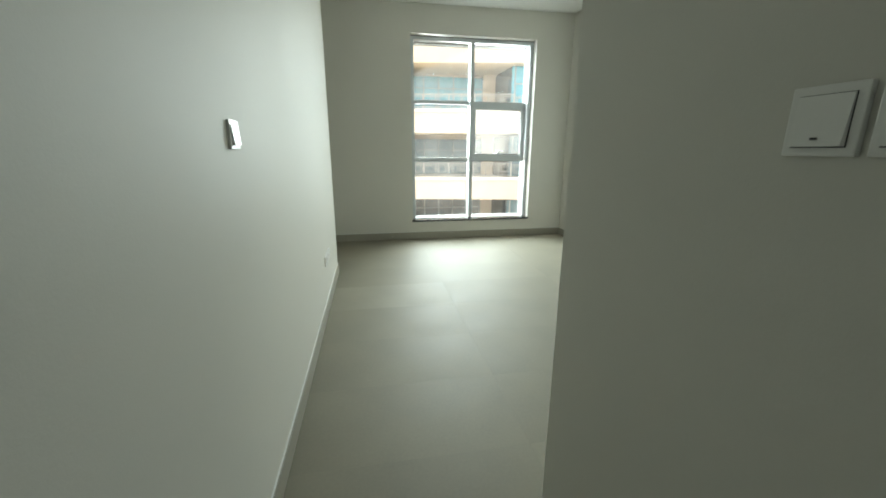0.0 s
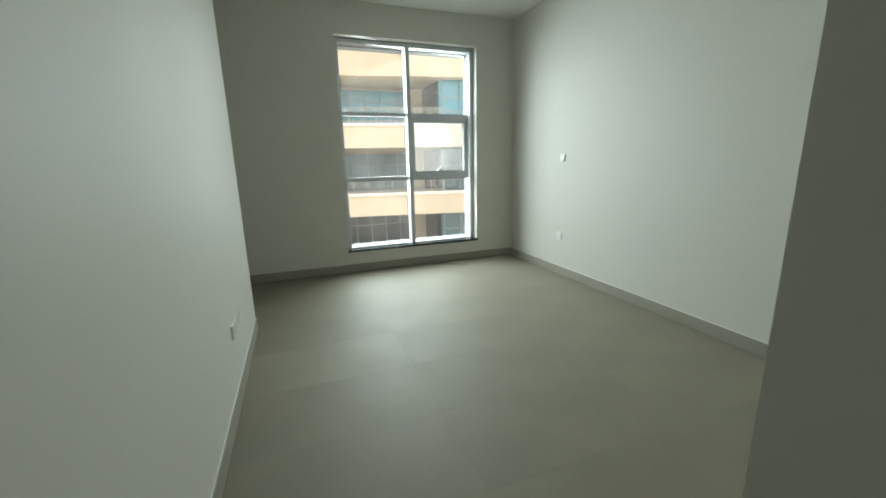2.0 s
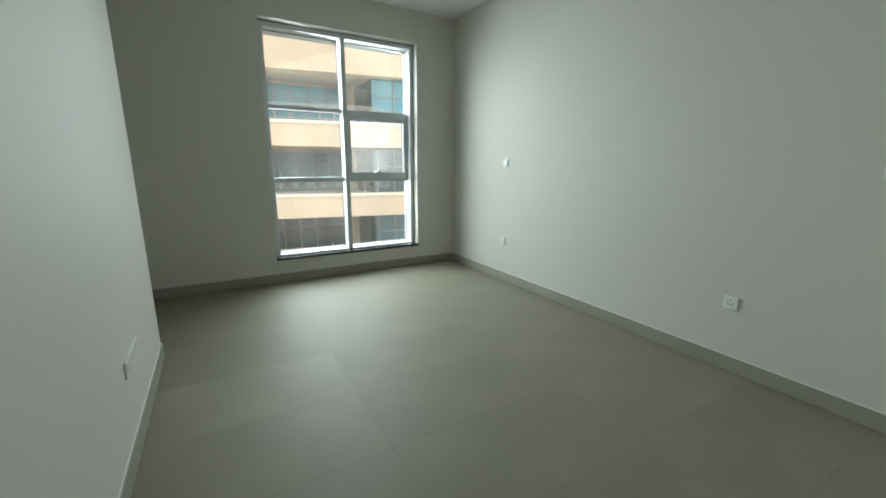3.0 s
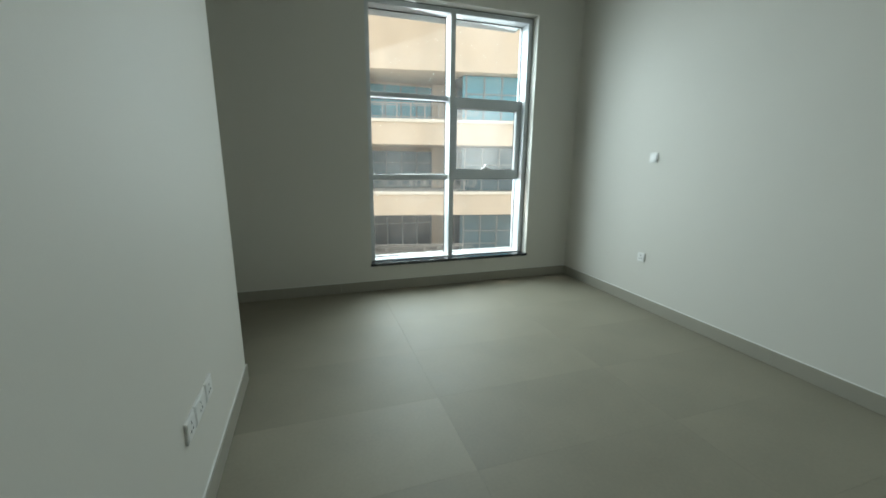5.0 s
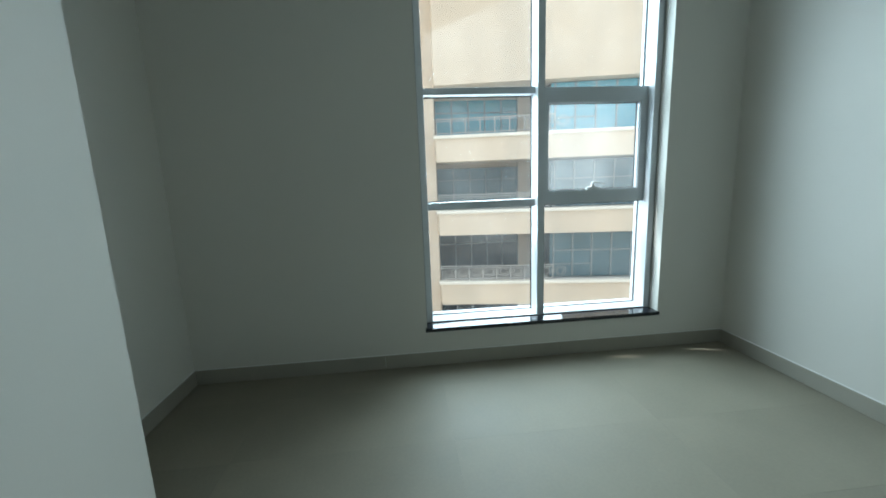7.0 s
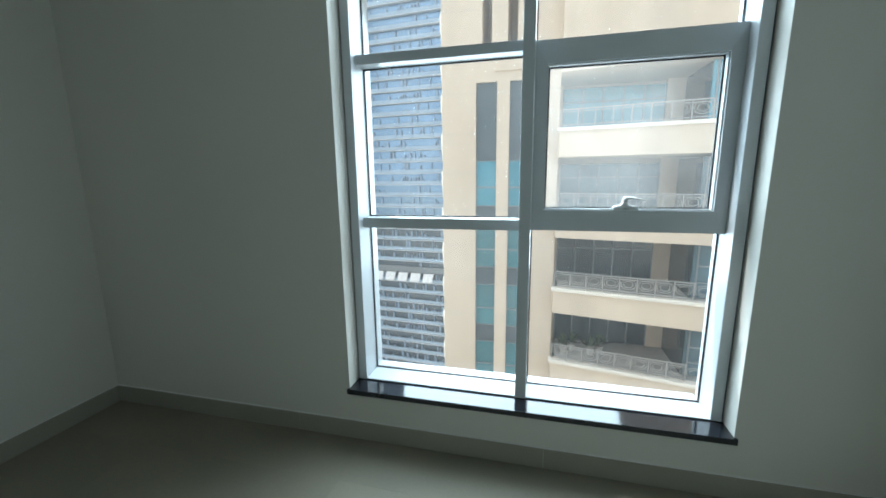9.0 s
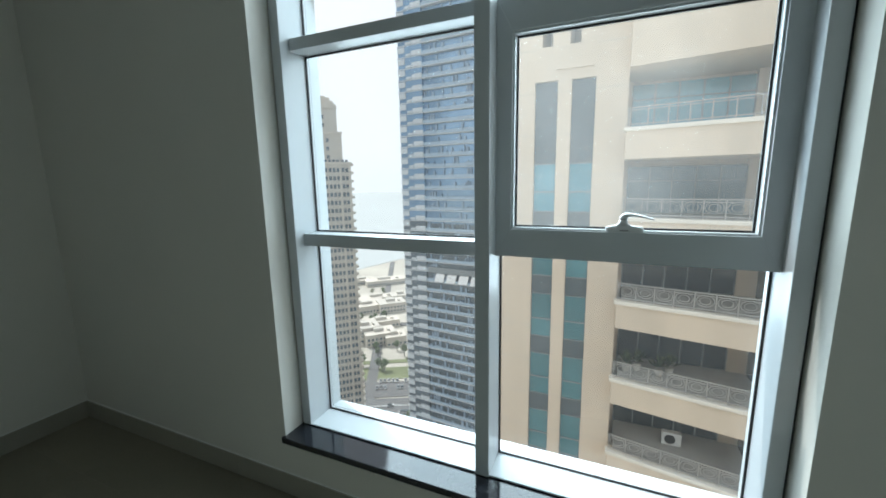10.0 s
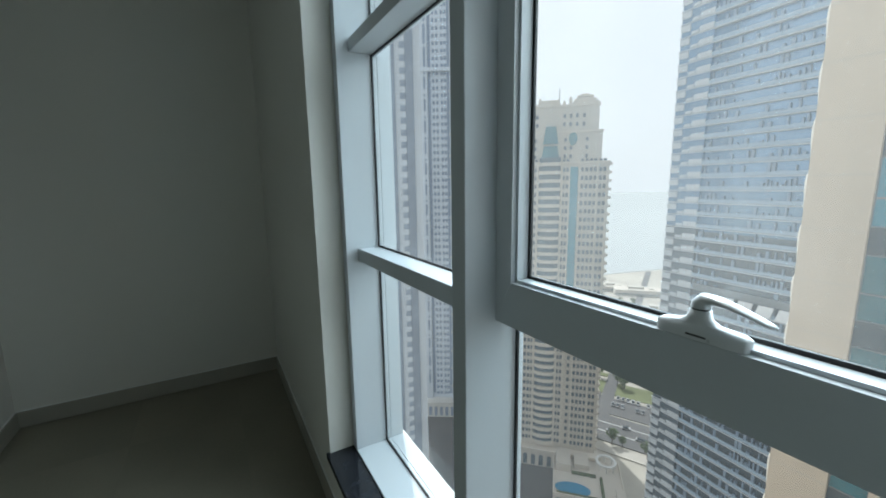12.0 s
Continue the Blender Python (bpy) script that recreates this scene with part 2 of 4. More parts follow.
structure("wall_entry", bm, PAINT, "white painted wall with a chamfered corner beside the entry", "wall")
structure("wall_south", boxes((PIER_X - 0.1, ENT_X + 0.1, YS - 0.15, YS, -0.05, H + 0.2)), PAINT, "plain white wall that ends the passage", "wall")
structure("ceiling", boxes((XL, XR, YS, YN, H, H + 0.15)), CEIL, "plain white painted ceiling", "ceiling")
floor = structure("floor", boxes((XL - 0.1, XR + 0.1, YS, YN, -0.06, -0.0012)), GROUT, "grey grout bed under large porcelain tiles", "floor")

# the storeys below carry the room
# unseen; its cream colour is there to bounce sun onto the tower opposite
structure("own_building", boxes((-8.0, 12.0, -14.0, YO - 0.01, GZ, -0.08)), CREAM, "plain cream building mass below the room, unseen", "building")

# skirting: lengths of grey tile along the walls, with a white caulk line on top
SK_H, SK_T = 0.11, 0.012


def skirting(x0, y0, x1, y1, nx, ny, label):
    """Skirting tiles from (x0, y0) to (x1, y1); (nx, ny) points into the room."""
    ln = math.hypot(x1 - x0, y1 - y0)
    ux, uy = (x1 - x0) / ln, (y1 - y0) / ln
    base = thing("baseboard", Matrix(((ux, nx, 0, x0), (uy, ny, 0, y0), (0, 0, 1, 0), (0, 0, 0, 1))), label, "baseboard", kind="structure")
    n = max(1, round(ln / 1.2))
    st = ln / n
    bm = boxes((0.0007, st - 0.0007, 0, SK_T, 0.0015, SK_H), bevel=0.0018)
    me = bpy.data.meshes.new("skirting_tile")
    bm.to_mesh(me)
    bm.free()
    me.materials.append(SKIRT)
    for i in range(n):
        piece("skirting_tile", me, base, Matrix.Translation((i * st, 0, 0)))
    part("caulk", boxes((0, ln, 0, SK_T * 0.5, SK_H, SK_H + 0.004)), CAULK, base, "thin white caulk line")


GREYSK = "grey porcelain tile skirting along the wall"
skirting(XR, YN, XL, YN, 0, -1, GREYSK)
skirting(XR, ENT_Y + 0.03, XR, YN - SK_T, -1, 0, GREYSK)
skirting(XL, YN - SK_T, XL, PIER_Y, 1, 0, GREYSK)
skirting(PIER_X, PIER_Y, PIER_X, YS, 1, 0, GREYSK)
skirting(XL + SK_T, PIER_Y, PIER_X + SK_T, PIER_Y, 0, 1, GREYSK)

# ---- window ----
FY, GY = 5.738, 5.888          # front of the frame; plane of the glass
MX0, MX1 = 1.797, 1.853        # mullion
win = thing("window_1", (0, 0, 0), "tall white aluminium window with six panes and one top-hung sash", "window", kind="structure")
FW = 0.055
IX0, IX1, IZ0, IZ1 = WX0 + FW, WX1 - FW, 0.315, 2.903
part("side_frame", boxes((WX0 + 0.007, IX0, FY, GY + 0.02, WZ0 + 0.032, WZ1 - 0.009), bevel=0.003), ALU, win)
part("side_frame", boxes((IX1, WX1 - 0.007, FY, GY + 0.02, WZ0 + 0.032, WZ1 - 0.009), bevel=0.003), ALU, win)
part("bottom_frame", boxes((IX0, IX1, FY + 0.001, GY + 0.02, WZ0 + 0.032, IZ0), bevel=0.003), ALU, win)
part("top_frame", boxes((IX0, IX1, FY + 0.001, GY + 0.02, IZ1, WZ1 - 0.009), bevel=0.003), ALU, win)
part("shadow_gap", boxes((WX0 + 0.001, WX0 + 0.007, FY + 0.008, GY, WZ0 + 0.032, WZ1 - 0.008), (WX1 - 0.007, WX1 - 0.001, FY + 0.008, GY, WZ0 + 0.032, WZ1 - 0.008),
                         (WX0 + 0.001, WX1 - 0.001, FY + 0.008, GY, WZ1 - 0.008, WZ1 - 0.001)), GASKET, win, "dark joint between frame and wall")
part("mullion", boxes((MX0, MX1, FY - 0.006, GY + 0.02, IZ0 - 0.008, IZ1), bevel=0.003), ALU, win)
OY = 5.97
# head runs 0.11 m further out, unseen from inside, to block high sun
part("outer_frame", boxes((WX0 + 0.001, IX0, GY + 0.021, OY, WZ0 + 0.002, WZ1 - 0.002), (IX1, WX1 - 0.001, GY + 0.021, YO + 0.004, WZ0 + 0.002, WZ1 - 0.002),
                          (IX0, IX1, GY + 0.021, OY - 0.001, WZ0 + 0.003, IZ0), (IX0, IX1, GY + 0.021, OY + 0.11, IZ1, WZ1 - 0.003)), ALU, win, "white frame outside the glass, head deepened to block sun")
BY = 5.79
T1, T2 = (1.198, 1.254), (2.046, 2.095)
for z0, z1 in (T1, T2):
    part("transom", boxes((IX0, MX0, BY, GY + 0.018, z0, z1), bevel=0.003), ALU, win)
    part("transom", boxes((MX1, IX1, BY + 0.05, GY + 0.018, z0, z1), bevel=0.003), ALU, win)
rows = [(IZ0, T1[0]), (T1[1], T2[0]), (T2[1], IZ1)]
for c, (x0, x1) in enumerate(((IX0, MX0), (MX1, IX1))):
    for r, (z0, z1) in enumerate(rows):
        if (c, r) == (1, 1):
            continue
        g = 0.007
        part("gasket", boxes((x0, x1, GY - 0.006, GY, z0, z0 + g), (x0, x1, GY - 0.006, GY, z1 - g, z1),
                             (x0, x0 + g, GY - 0.006, GY, z0 + g, z1 - g), (x1 - g, x1, GY - 0.006, GY, z0 + g, z1 - g)), GASKET, win, "black rubber glazing gasket")
        part("pane", boxes((x0 + 0.001, x1 - 0.001, GY + 0.001, GY + 0.007, z0 + 0.001, z1 - 0.001)), GLASS, win, "clear slightly dusty glass pane")
# top-hung sash
SX0, SX1, SZ0, SZ1, SY = 1.853, 2.720, 1.200, 2.093, 5.815


def ring(x0, x1, z0, z1, wx, wb, wt, y0, y1, cut=0.0004):
    """Four mitred bars round an opening."""
    bm = bmesh.new()
    ix0, ix1, iz0, iz1 = x0 + wx, x1 - wx, z0 + wb, z1 - wt
    c = cut
    for q in (((x0 + c, z0), (x1 - c, z0), (ix1 - c, iz0), (ix0 + c, iz0)), ((ix0 + c, iz1), (ix1 - c, iz1), (x1 - c, z1), (x0 + c, z1)),
              ((x0, z0 + c), (ix0, iz0 + c), (ix0, iz1 - c), (x0, z1 - c)), ((ix1, iz0 + c), (x1, z0 + c), (x1, z1 - c), (ix1, iz1 - c))):
        lo, hi = [bm.verts.new((x, y0, z)) for x, z in q], [bm.verts.new((x, y1, z)) for x, z in q]
        bm.faces.new(lo), bm.faces.new(hi[::-1])
        for k in range(4):
            bm.faces.new((lo[k], hi[k], hi[(k + 1) % 4], lo[(k + 1) % 4]))
    bmesh.ops.recalc_face_normals(bm, faces=bm.faces)
    return bm


sash = part("sash", ring(SX0 + 0.018, SX1 - 0.018, SZ0 + 0.035, SZ1 - 0.035, 0.039, 0.068, 0.073, SY, GY - 0.012), ALU, win, "white top-hung opening sash")
part("sash_flange", ring(SX0, SX1, SZ0, SZ1, 0.0178, 0.0348, 0.0348, SY + 0.003, GY - 0.012), ALU, sash)
part("sash_bead", ring(SX0 + 0.0575, SX1 - 0.0575, 1.3035, 1.9845, 0.006, 0.006, 0.006, SY + 0.012, GY - 0.031), ALU, sash)
g = 0.013
sx0, sx1, sz0, sz1 = SX0 + 0.057, SX1 - 0.057, 1.303, 1.985
part("gasket", boxes((sx0, sx1, GY - 0.03, GY - 0.024, sz0, sz0 + g), (sx0, sx1, GY - 0.03, GY - 0.024, sz1 - g, sz1),
                     (sx0, sx0 + g, GY - 0.03, GY - 0.024, sz0 + g, sz1 - g), (sx1 - g, sx1, GY - 0.03, GY - 0.024, sz0 + g, sz1 - g)), GASKET, sash, "black rubber glazing gasket")
part("pane", boxes((sx0 + 0.001, sx1 - 0.001, GY - 0.023, GY - 0.017, sz0 + 0.001, sz1 - 0.001)), SASHGLASS, sash, "dusty glass pane, its pale film also standing in for haze")
# handle on the sash's lower rail: rounded base, flared neck, tapering lever
HX, HY = 2.293, SY + 0.014
bm = bmesh.new()
for k, (hw, hd, z) in enumerate(((0.059, 0.014, 1.3035), (0.059, 0.014, 1.318), (0.054, 0.011, 1.3225), (0.028, 0.011, 1.326), (0.0155, 0.011, 1.333), (0.0125, 0.011, 1.345))):
    rg = []
    for q in range(24):
        a = 2 * math.pi * q / 24
        cx, cy = math.cos(a), math.sin(a)
        e = 0.45 if k < 3 else 0.8
        rg.append(bm.verts.new((HX - 0.004 * (k > 2) + hw * math.copysign(abs(cx) ** e, cx), HY + hd * math.copysign(abs(cy) ** e, cy), z)))
    if k:
        for q in range(24):
            bm.faces.new((prev[q], prev[(q + 1) % 24], rg[(q + 1) % 24], rg[q]))
    prev = rg
bm.faces.new(prev)
hnd = part("handle", bm, HANDLE, sash, "silver-white lever handle", smooth=True)
bm = bmesh.new()
bmesh.ops.create_cone(bm, cap_ends=True, segments=20, radius1=0.0117, radius2=0.0117, depth=0.002, matrix=Matrix.Translation((HX - 0.004, HY, 1.346)))
part("collar", bm, DARK, hnd, "thin dark collar")
bm = bmesh.new()
lever = ((-0.004, 0, 1.347, 0.0125, 0.011, 90), (-0.003, 0, 1.354, 0.0125, 0.011, 80), (0.003, -0.001, 1.360, 0.011, 0.011, 45), (0.015, -0.004, 1.3625, 0.0068, 0.011, 12),
         (0.035, -0.009, 1.361, 0.0050, 0.0105, -5), (0.060, -0.015, 1.356, 0.0040, 0.0095, -11), (0.080, -0.019, 1.351, 0.0030, 0.008, -15), (0.088, -0.020, 1.349, 0.0010, 0.0035, -16))
for k, (dx, dy, z, th, wd, ang) in enumerate(lever):
    ca, sa = math.cos(radians(ang)), math.sin(radians(ang))
    rg = []
    for q in range(14):
        a = 2 * math.pi * q / 14
        u, w = th * math.cos(a), wd * math.sin(a)
        rg.append(bm.verts.new((HX + dx - u * sa, HY + dy + w, z + u * ca)))
    if k:
        for q in range(14):
            bm.faces.new((prev[q], rg[q], rg[(q + 1) % 14], prev[(q + 1) % 14]))
    prev = rg
bm.faces.new(prev)
bmesh.ops.recalc_face_normals(bm, faces=bm.faces)
part("lever", bm, HANDLE, hnd, smooth=True)
part("maker_mark", boxes((HX - 0.014, HX + 0.012, HY - 0.0148, HY - 0.0136, 1.309, 1.3115)), DARK, hnd, "small dark mark")
structure("window_sill", boxes((WX0 - 0.012, WX1 + 0.012, YN - 0.015, FY + 0.03, WZ0, WZ0 + 0.03), bevel=0.003), GRANITE, "polished black granite window sill slab", "window sill")
structure("outer_ledge", boxes((WX0 - 0.3, WX1 + 0.3, YO + 0.001, YO + 0.08, WZ0 - 0.1, WZ0 - 0.002)), PALEST, "pale stone ledge outside the window", "ledge")

# ---- switches and sockets ----


def plate(name, at, w, h, label, category, rocker=True, screen=False):
    """A wall plate in its own x-z plane, y out of the wall."""
    t = thing(name, at, label, category)
    part("frame", boxes((-w / 2, w / 2, 0, 0.009, -h / 2, h / 2), bevel=0.0025), PLASTIC, t)
    if rocker:
        bm = bmesh.new()
        a, b = w / 2 - 0.012, h / 2 - 0.012
        v = [bm.verts.new(p) for p in ((-a, 0.008, -b), (a, 0.008, -b), (a, 0.008, b), (-a, 0.008, b), (-a, 0.017, -b), (a, 0.017, -b), (a, 0.011, b), (-a, 0.011, b))]
        for q in ((4, 7, 6, 5), (0, 4, 5, 1), (1, 5, 6, 2), (2, 6, 7, 3), (3, 7, 4, 0)):
            bm.faces.new([v[i] for i in q])
        part("rocker", bm, PLASTIC, t)
        # black strip drawn for the shade in the rocker's gap
        part("rocker_shade", boxes((-a - 0.0012, a + 0.0012, 0.0088, 0.0095, -b - 0.0014, b + 0.0008)), DARK, t, "thin dark strip for the shade round the rocker")
        part("indicator", boxes((-0.004, 0.004, 0.0155, 0.0172, -b + 0.008, -b + 0.011)), DARK, t, "small dark indicator slot")
    elif screen:
        part("screen", boxes((-w / 2 + 0.008, w / 2 - 0.008, 0.0085, 0.0105, -h * 0.22, h * 0.36)), DARK, t, "dark display")
    else:
        part("face", boxes((-w / 2 + 0.006, w / 2 - 0.006, 0.0085, 0.0105, -h / 2 + 0.006, h / 2 - 0.006), bevel=0.0015), PLASTIC, t)
        for sx, sz in ((0, 0.016), (-0.012, -0.012), (0.012, -0.012)):
            part("socket_hole", boxes((sx - 0.0035, sx + 0.0035, 0.010, 0.0112, sz - 0.005, sz + 0.005)), DARK, t, "dark socket hole")
    return t


def on_wall(x, y, z, nx, ny):
    """A frame at a wall point whose y axis points out of the wall."""
    return Matrix(((ny, nx, 0, x), (-nx, ny, 0, y), (0, 0, 1, z), (0, 0, 0, 1)))


plate("light_switch", on_wall(PIER_X, 0.964, 1.420, 1, 0), 0.086, 0.086, "white plastic rocker switch on the white wall", "switch")
plate("light_switch", on_wall(ENT_X, 0.035, 1.415, -1, 0), 0.086, 0.086, "white plastic rocker switch with a dark slot near the corner", "switch")
plate("light_switch", on_wall(ENT_X, -0.062, 1.415, -1, 0), 0.086, 0.086, "white plastic rocker switch beside another one", "switch")
for i, (yy, ww) in enumerate(((2.962, 0.10), (3.091, 0.146), (3.222, 0.10))):
    tagged(plate("wall_socket", on_wall(PIER_X, yy, 0.447, 1, 0), ww, 0.086, "white plastic socket in a row low on the wall", "socket", rocker=False), group="sockets in a row")
plate("wall_socket", on_wall(XR, 4.415, 0.499, -1, 0), 0.086, 0.086, "white plastic socket low on the wall", "socket", rocker=False)
plate("wall_socket", on_wall(XR, 1.895, 0.497, -1, 0), 0.092, 0.086, "white plastic socket low on the long plain wall", "socket", rocker=False)
plate("light_switch", on_wall(XR, 4.411, 1.448, -1, 0), 0.086, 0.086, "white plastic rocker switch on the wall", "switch")
plate("thermostat", on_wall(XR, 1.258, 1.412, -1, 0), 0.11, 0.09, "white thermostat with a dark display", "thermostat", rocker=False, screen=True)

# ---- outside ----


def far_ground():
    bm = bmesh.new()
    prism(bm, [(-4500, -4500), (4500, -4500), (4500, 4500), (-4500, 4500)], GZ - 1, GZ)
    return tagged(link("ground", bm, SAND), "pale sandy ground of the city far below", "ground", kind="structure")


far_ground()


def quad_strip(name, a, b, w, z, mat, label, category):
    """A flat strip of width w from a to b, a few centimetres thick."""
    a, b = Vector((*a, 0)), Vector((*b, 0))
    n = (b - a).normalized().cross(Vector((0, 0, 1))) * w / 2
    bm = bmesh.new()
    prism(bm, [(p.x, p.y) for p in (a + n, b + n, b - n, a - n)], GZ, GZ + z)
    return tagged(link(name, bm, mat), label, category, kind="structure")


def polar(az, d):
    return (2.4 + d * math.sin(radians(az)), 5.0 + d * math.cos(radians(az)))


def ground(az, d):
    """A place on the street level."""
    return polar(az, d * 1.04)


bm = bmesh.new()
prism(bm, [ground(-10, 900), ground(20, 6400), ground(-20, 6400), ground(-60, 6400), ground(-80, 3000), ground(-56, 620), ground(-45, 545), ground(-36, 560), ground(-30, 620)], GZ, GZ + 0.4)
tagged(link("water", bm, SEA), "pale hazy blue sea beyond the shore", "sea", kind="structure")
quad_strip("road", ground(-46, 208), ground(-20, 196), 24, 0.5, ASPH, "grey asphalt road with several lanes", "road")
quad_strip("road", ground(-46, 345), ground(-18, 330), 8, 0.5, ASPH, "narrow grey asphalt road", "road")
quad_strip("road", ground(-31, 600), ground(-36, 200), 7, 0.55, ASPH, "narrow grey asphalt side road", "road")
quad_strip("road", ground(-48, 430), ground(-20, 440), 12, 0.5, PAVE, "pale shore road", "road")
quad_strip("car_park", ground(-46, 230), ground(-20, 219), 18, 0.4, ASPH, "grey asphalt car park beside the road", "car park")
quad_strip("grass", ground(-46, 251), ground(-20, 240), 16, 0.45, GRASS, "green lawn strip beside the car park", "lawn")
quad_strip("grass", ground(-46, 268), ground(-20, 257), 5, 0.45, GRASS, "narrow green lawn strip", "lawn")
quad_strip("pavement", ground(-46, 190), ground(-20, 179), 6, 0.6, PAVE, "pale paved path beside the road", "pavement")
quad_strip("road", ground(-84, 150), ground(-40, 150), 130, 0.3, ASPH, "grey asphalt street between the towers", "road")
quad_strip("lane_line", ground(-46, 204), ground(-20, 192), 0.5, 0.62, BAND, "white painted lane line", "road marking")
quad_strip("lane_line", ground(-46, 212), ground(-20, 200), 0.5, 0.62, BAND, "white painted lane line", "road marking")


# the building across the street
def splay(bm, x0=2.72, y1=25.6, k=0.19):
    """Pulls the street front forward with x: the balconies run obliquely to the flat wall."""
    for v in bm.verts:
        if v.co.y < y1 and v.co.x > x0:
            v.co.y -= k * (v.co.x - x0)
    return bm


def near_tower():
    YF = 25.2
    z_levels = [3.75 - 4.05 * k for k in range(16)]
    t = thing("apartment_tower", (0, 0, GZ), "beige stone apartment tower with balconies across the street", "building")
    t.matrix_basis = Matrix.Identity(4)
    top = 30.0
    L, R = -3.4, 28.0
    rec_x0, YB = 2.72, 27.4
    # wall body: full-height mass behind, front piers round the glass strips
    S = ((-1.56, -0.45), (0.2, 1.3))
    zs = 6.27
    part("wall", boxes((L, R, YB + 0.4, 48, GZ, top), (L, S[0][0], YF, YB + 0.4, GZ, top), (S[0][1], S[1][0], YF, YB + 0.4, GZ, zs),
                       (S[1][1], rec_x0, YF, YB + 0.4, GZ, top), (S[0][0], S[1][1], YF, YB + 0.4, zs, 7.86)), STONE, t)
    part("wall", boxes((S[0][0], -1.25, YF, YB + 0.4, 7.86, top), (-0.75, 0.05, YF, YB + 0.4, 7.86, top), (0.55, S[1][1], YF, YB + 0.4, 7.86, top)), STONE, t)
    # glass strips: spandrel, teal lights
    for x0, x1 in S:
        # a tall blank spandrel on top, then two-light windows floor by floor
        part("spandrel", boxes((x0, x1, YF + 0.18, YF + 0.25, 2.28, zs)), SLATE, t, "slate grey spandrel glass")
        z = 2.25
        k = 0
        while z > -60:
            # topmost panes get the glass coloured for the sky they mirror
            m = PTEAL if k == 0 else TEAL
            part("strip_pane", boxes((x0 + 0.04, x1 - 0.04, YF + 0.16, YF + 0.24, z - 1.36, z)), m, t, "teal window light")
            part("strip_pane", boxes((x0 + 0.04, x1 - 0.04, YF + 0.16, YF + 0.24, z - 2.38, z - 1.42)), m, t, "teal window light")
            part("strip_frame", boxes((x0, x1, YF + 0.12, YF + 0.26, z - 1.42, z - 1.36), (x0, x1, YF + 0.13, YF + 0.26, z - 2.43, z - 2.38), (x0, x1, YF + 0.13, YF + 0.26, z, z + 0.04),
                                      (x0, x0 + 0.04, YF + 0.131, YF + 0.26, z - 2.38, z), (x1 - 0.04, x1, YF + 0.131, YF + 0.26, z - 2.38, z)), FRAMEG, t)
            part("spandrel", boxes((x0, x1, YF + 0.18, YF + 0.25, z - 3.41, z - 2.43)), SLATE, t)
            z -= 3.45
            k += 1
    # balcony floors
    for z in z_levels:
        if z < -62:
            continue
        para = part("parapet", splay(boxes((rec_x0, R, YF - 0.75, YB + 0.4, z - 1.40, z - 0.95), (rec_x0, R, YF - 0.75, YF - 0.5, z - 0.95, z - 0.18),
                                     (rec_x0, rec_x0 + 0.25, YF - 0.5, YF, z - 0.95, z - 0.18))), STONE2, t)
        part("cornice", splay(boxes((rec_x0 - 0.12, R, YF - 0.87, YF - 0.42, z - 0.18, z), bevel=0.03)), CREAM, para)
        part("balcony_floor", splay(boxes((rec_x0 + 0.25, R, YF - 0.5, YB + 0.4, z - 0.95, z - 0.06))), BALFL, t, "pale grey balcony floor")
        if z > 12 or z < -30:
            continue
        # railing with bars and rings
        bm = bmesh.new()
        hi = 0.82
        box(bm, rec_x0, 9.0, YF - 0.66, YF - 0.62, z + hi, z + hi + 0.05)
        box(bm, rec_x0, 9.0, YF - 0.655, YF - 0.625, z + hi - 0.10, z + hi - 0.07)
        box(bm, rec_x0, 9.0, YF - 0.66, YF - 0.62, z + 0.10, z + 0.14)
        for i in range(9):
            x = rec_x0 + 0.05 + i * 0.77
            box(bm, x - 0.02, x + 0.02, YF - 0.66, YF - 0.62, z, z + hi + 0.04)
            for ring in ((0.26, 0.16) if z < 3 or i > 5 else ()):
                n = 10
                for q in range(n):
                    a0, a1 = 2 * math.pi * q / n, 2 * math.pi * (q + 1) / n
                    p0 = Vector((x + 0.385 + ring * 1.3 * math.cos(a0), YF - 0.64, z + 0.5 + ring * math.sin(a0)))
                    p1 = Vector((x + 0.385 + ring * 1.3 * math.cos(a1), YF - 0.64, z + 0.5 + ring * math.sin(a1)))
                    d = (p1 - p0).normalized().cross(Vector((0, 1, 0))) * 0.011
                    o = Vector((0, 0.011, 0))
                    vs = [bm.verts.new(p) for p in (p0 + d - o, p1 + d - o, p1 - d - o, p0 - d - o, p0 + d + o, p1 + d + o, p1 - d + o, p0 - d + o)]
                    for f in ((0, 1, 2, 3), (7, 6, 5, 4), (0, 4, 5, 1), (3, 2, 6, 7)):
                        bm.faces.new([vs[i2] for i2 in f])
        part("railing", splay(bm), RAIL, t, "ornate grey iron railing with rings")
        # glazing behind the balcony
        zb, zt = z - 0.06, z + 2.35
        for i in range(5):
            x0 = rec_x0 + 0.25 + i * 1.025
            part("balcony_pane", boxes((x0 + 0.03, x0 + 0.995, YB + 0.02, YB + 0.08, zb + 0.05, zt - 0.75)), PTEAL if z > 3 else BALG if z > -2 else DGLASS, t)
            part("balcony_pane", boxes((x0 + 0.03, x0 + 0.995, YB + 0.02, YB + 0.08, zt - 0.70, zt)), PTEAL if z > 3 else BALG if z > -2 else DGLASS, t)
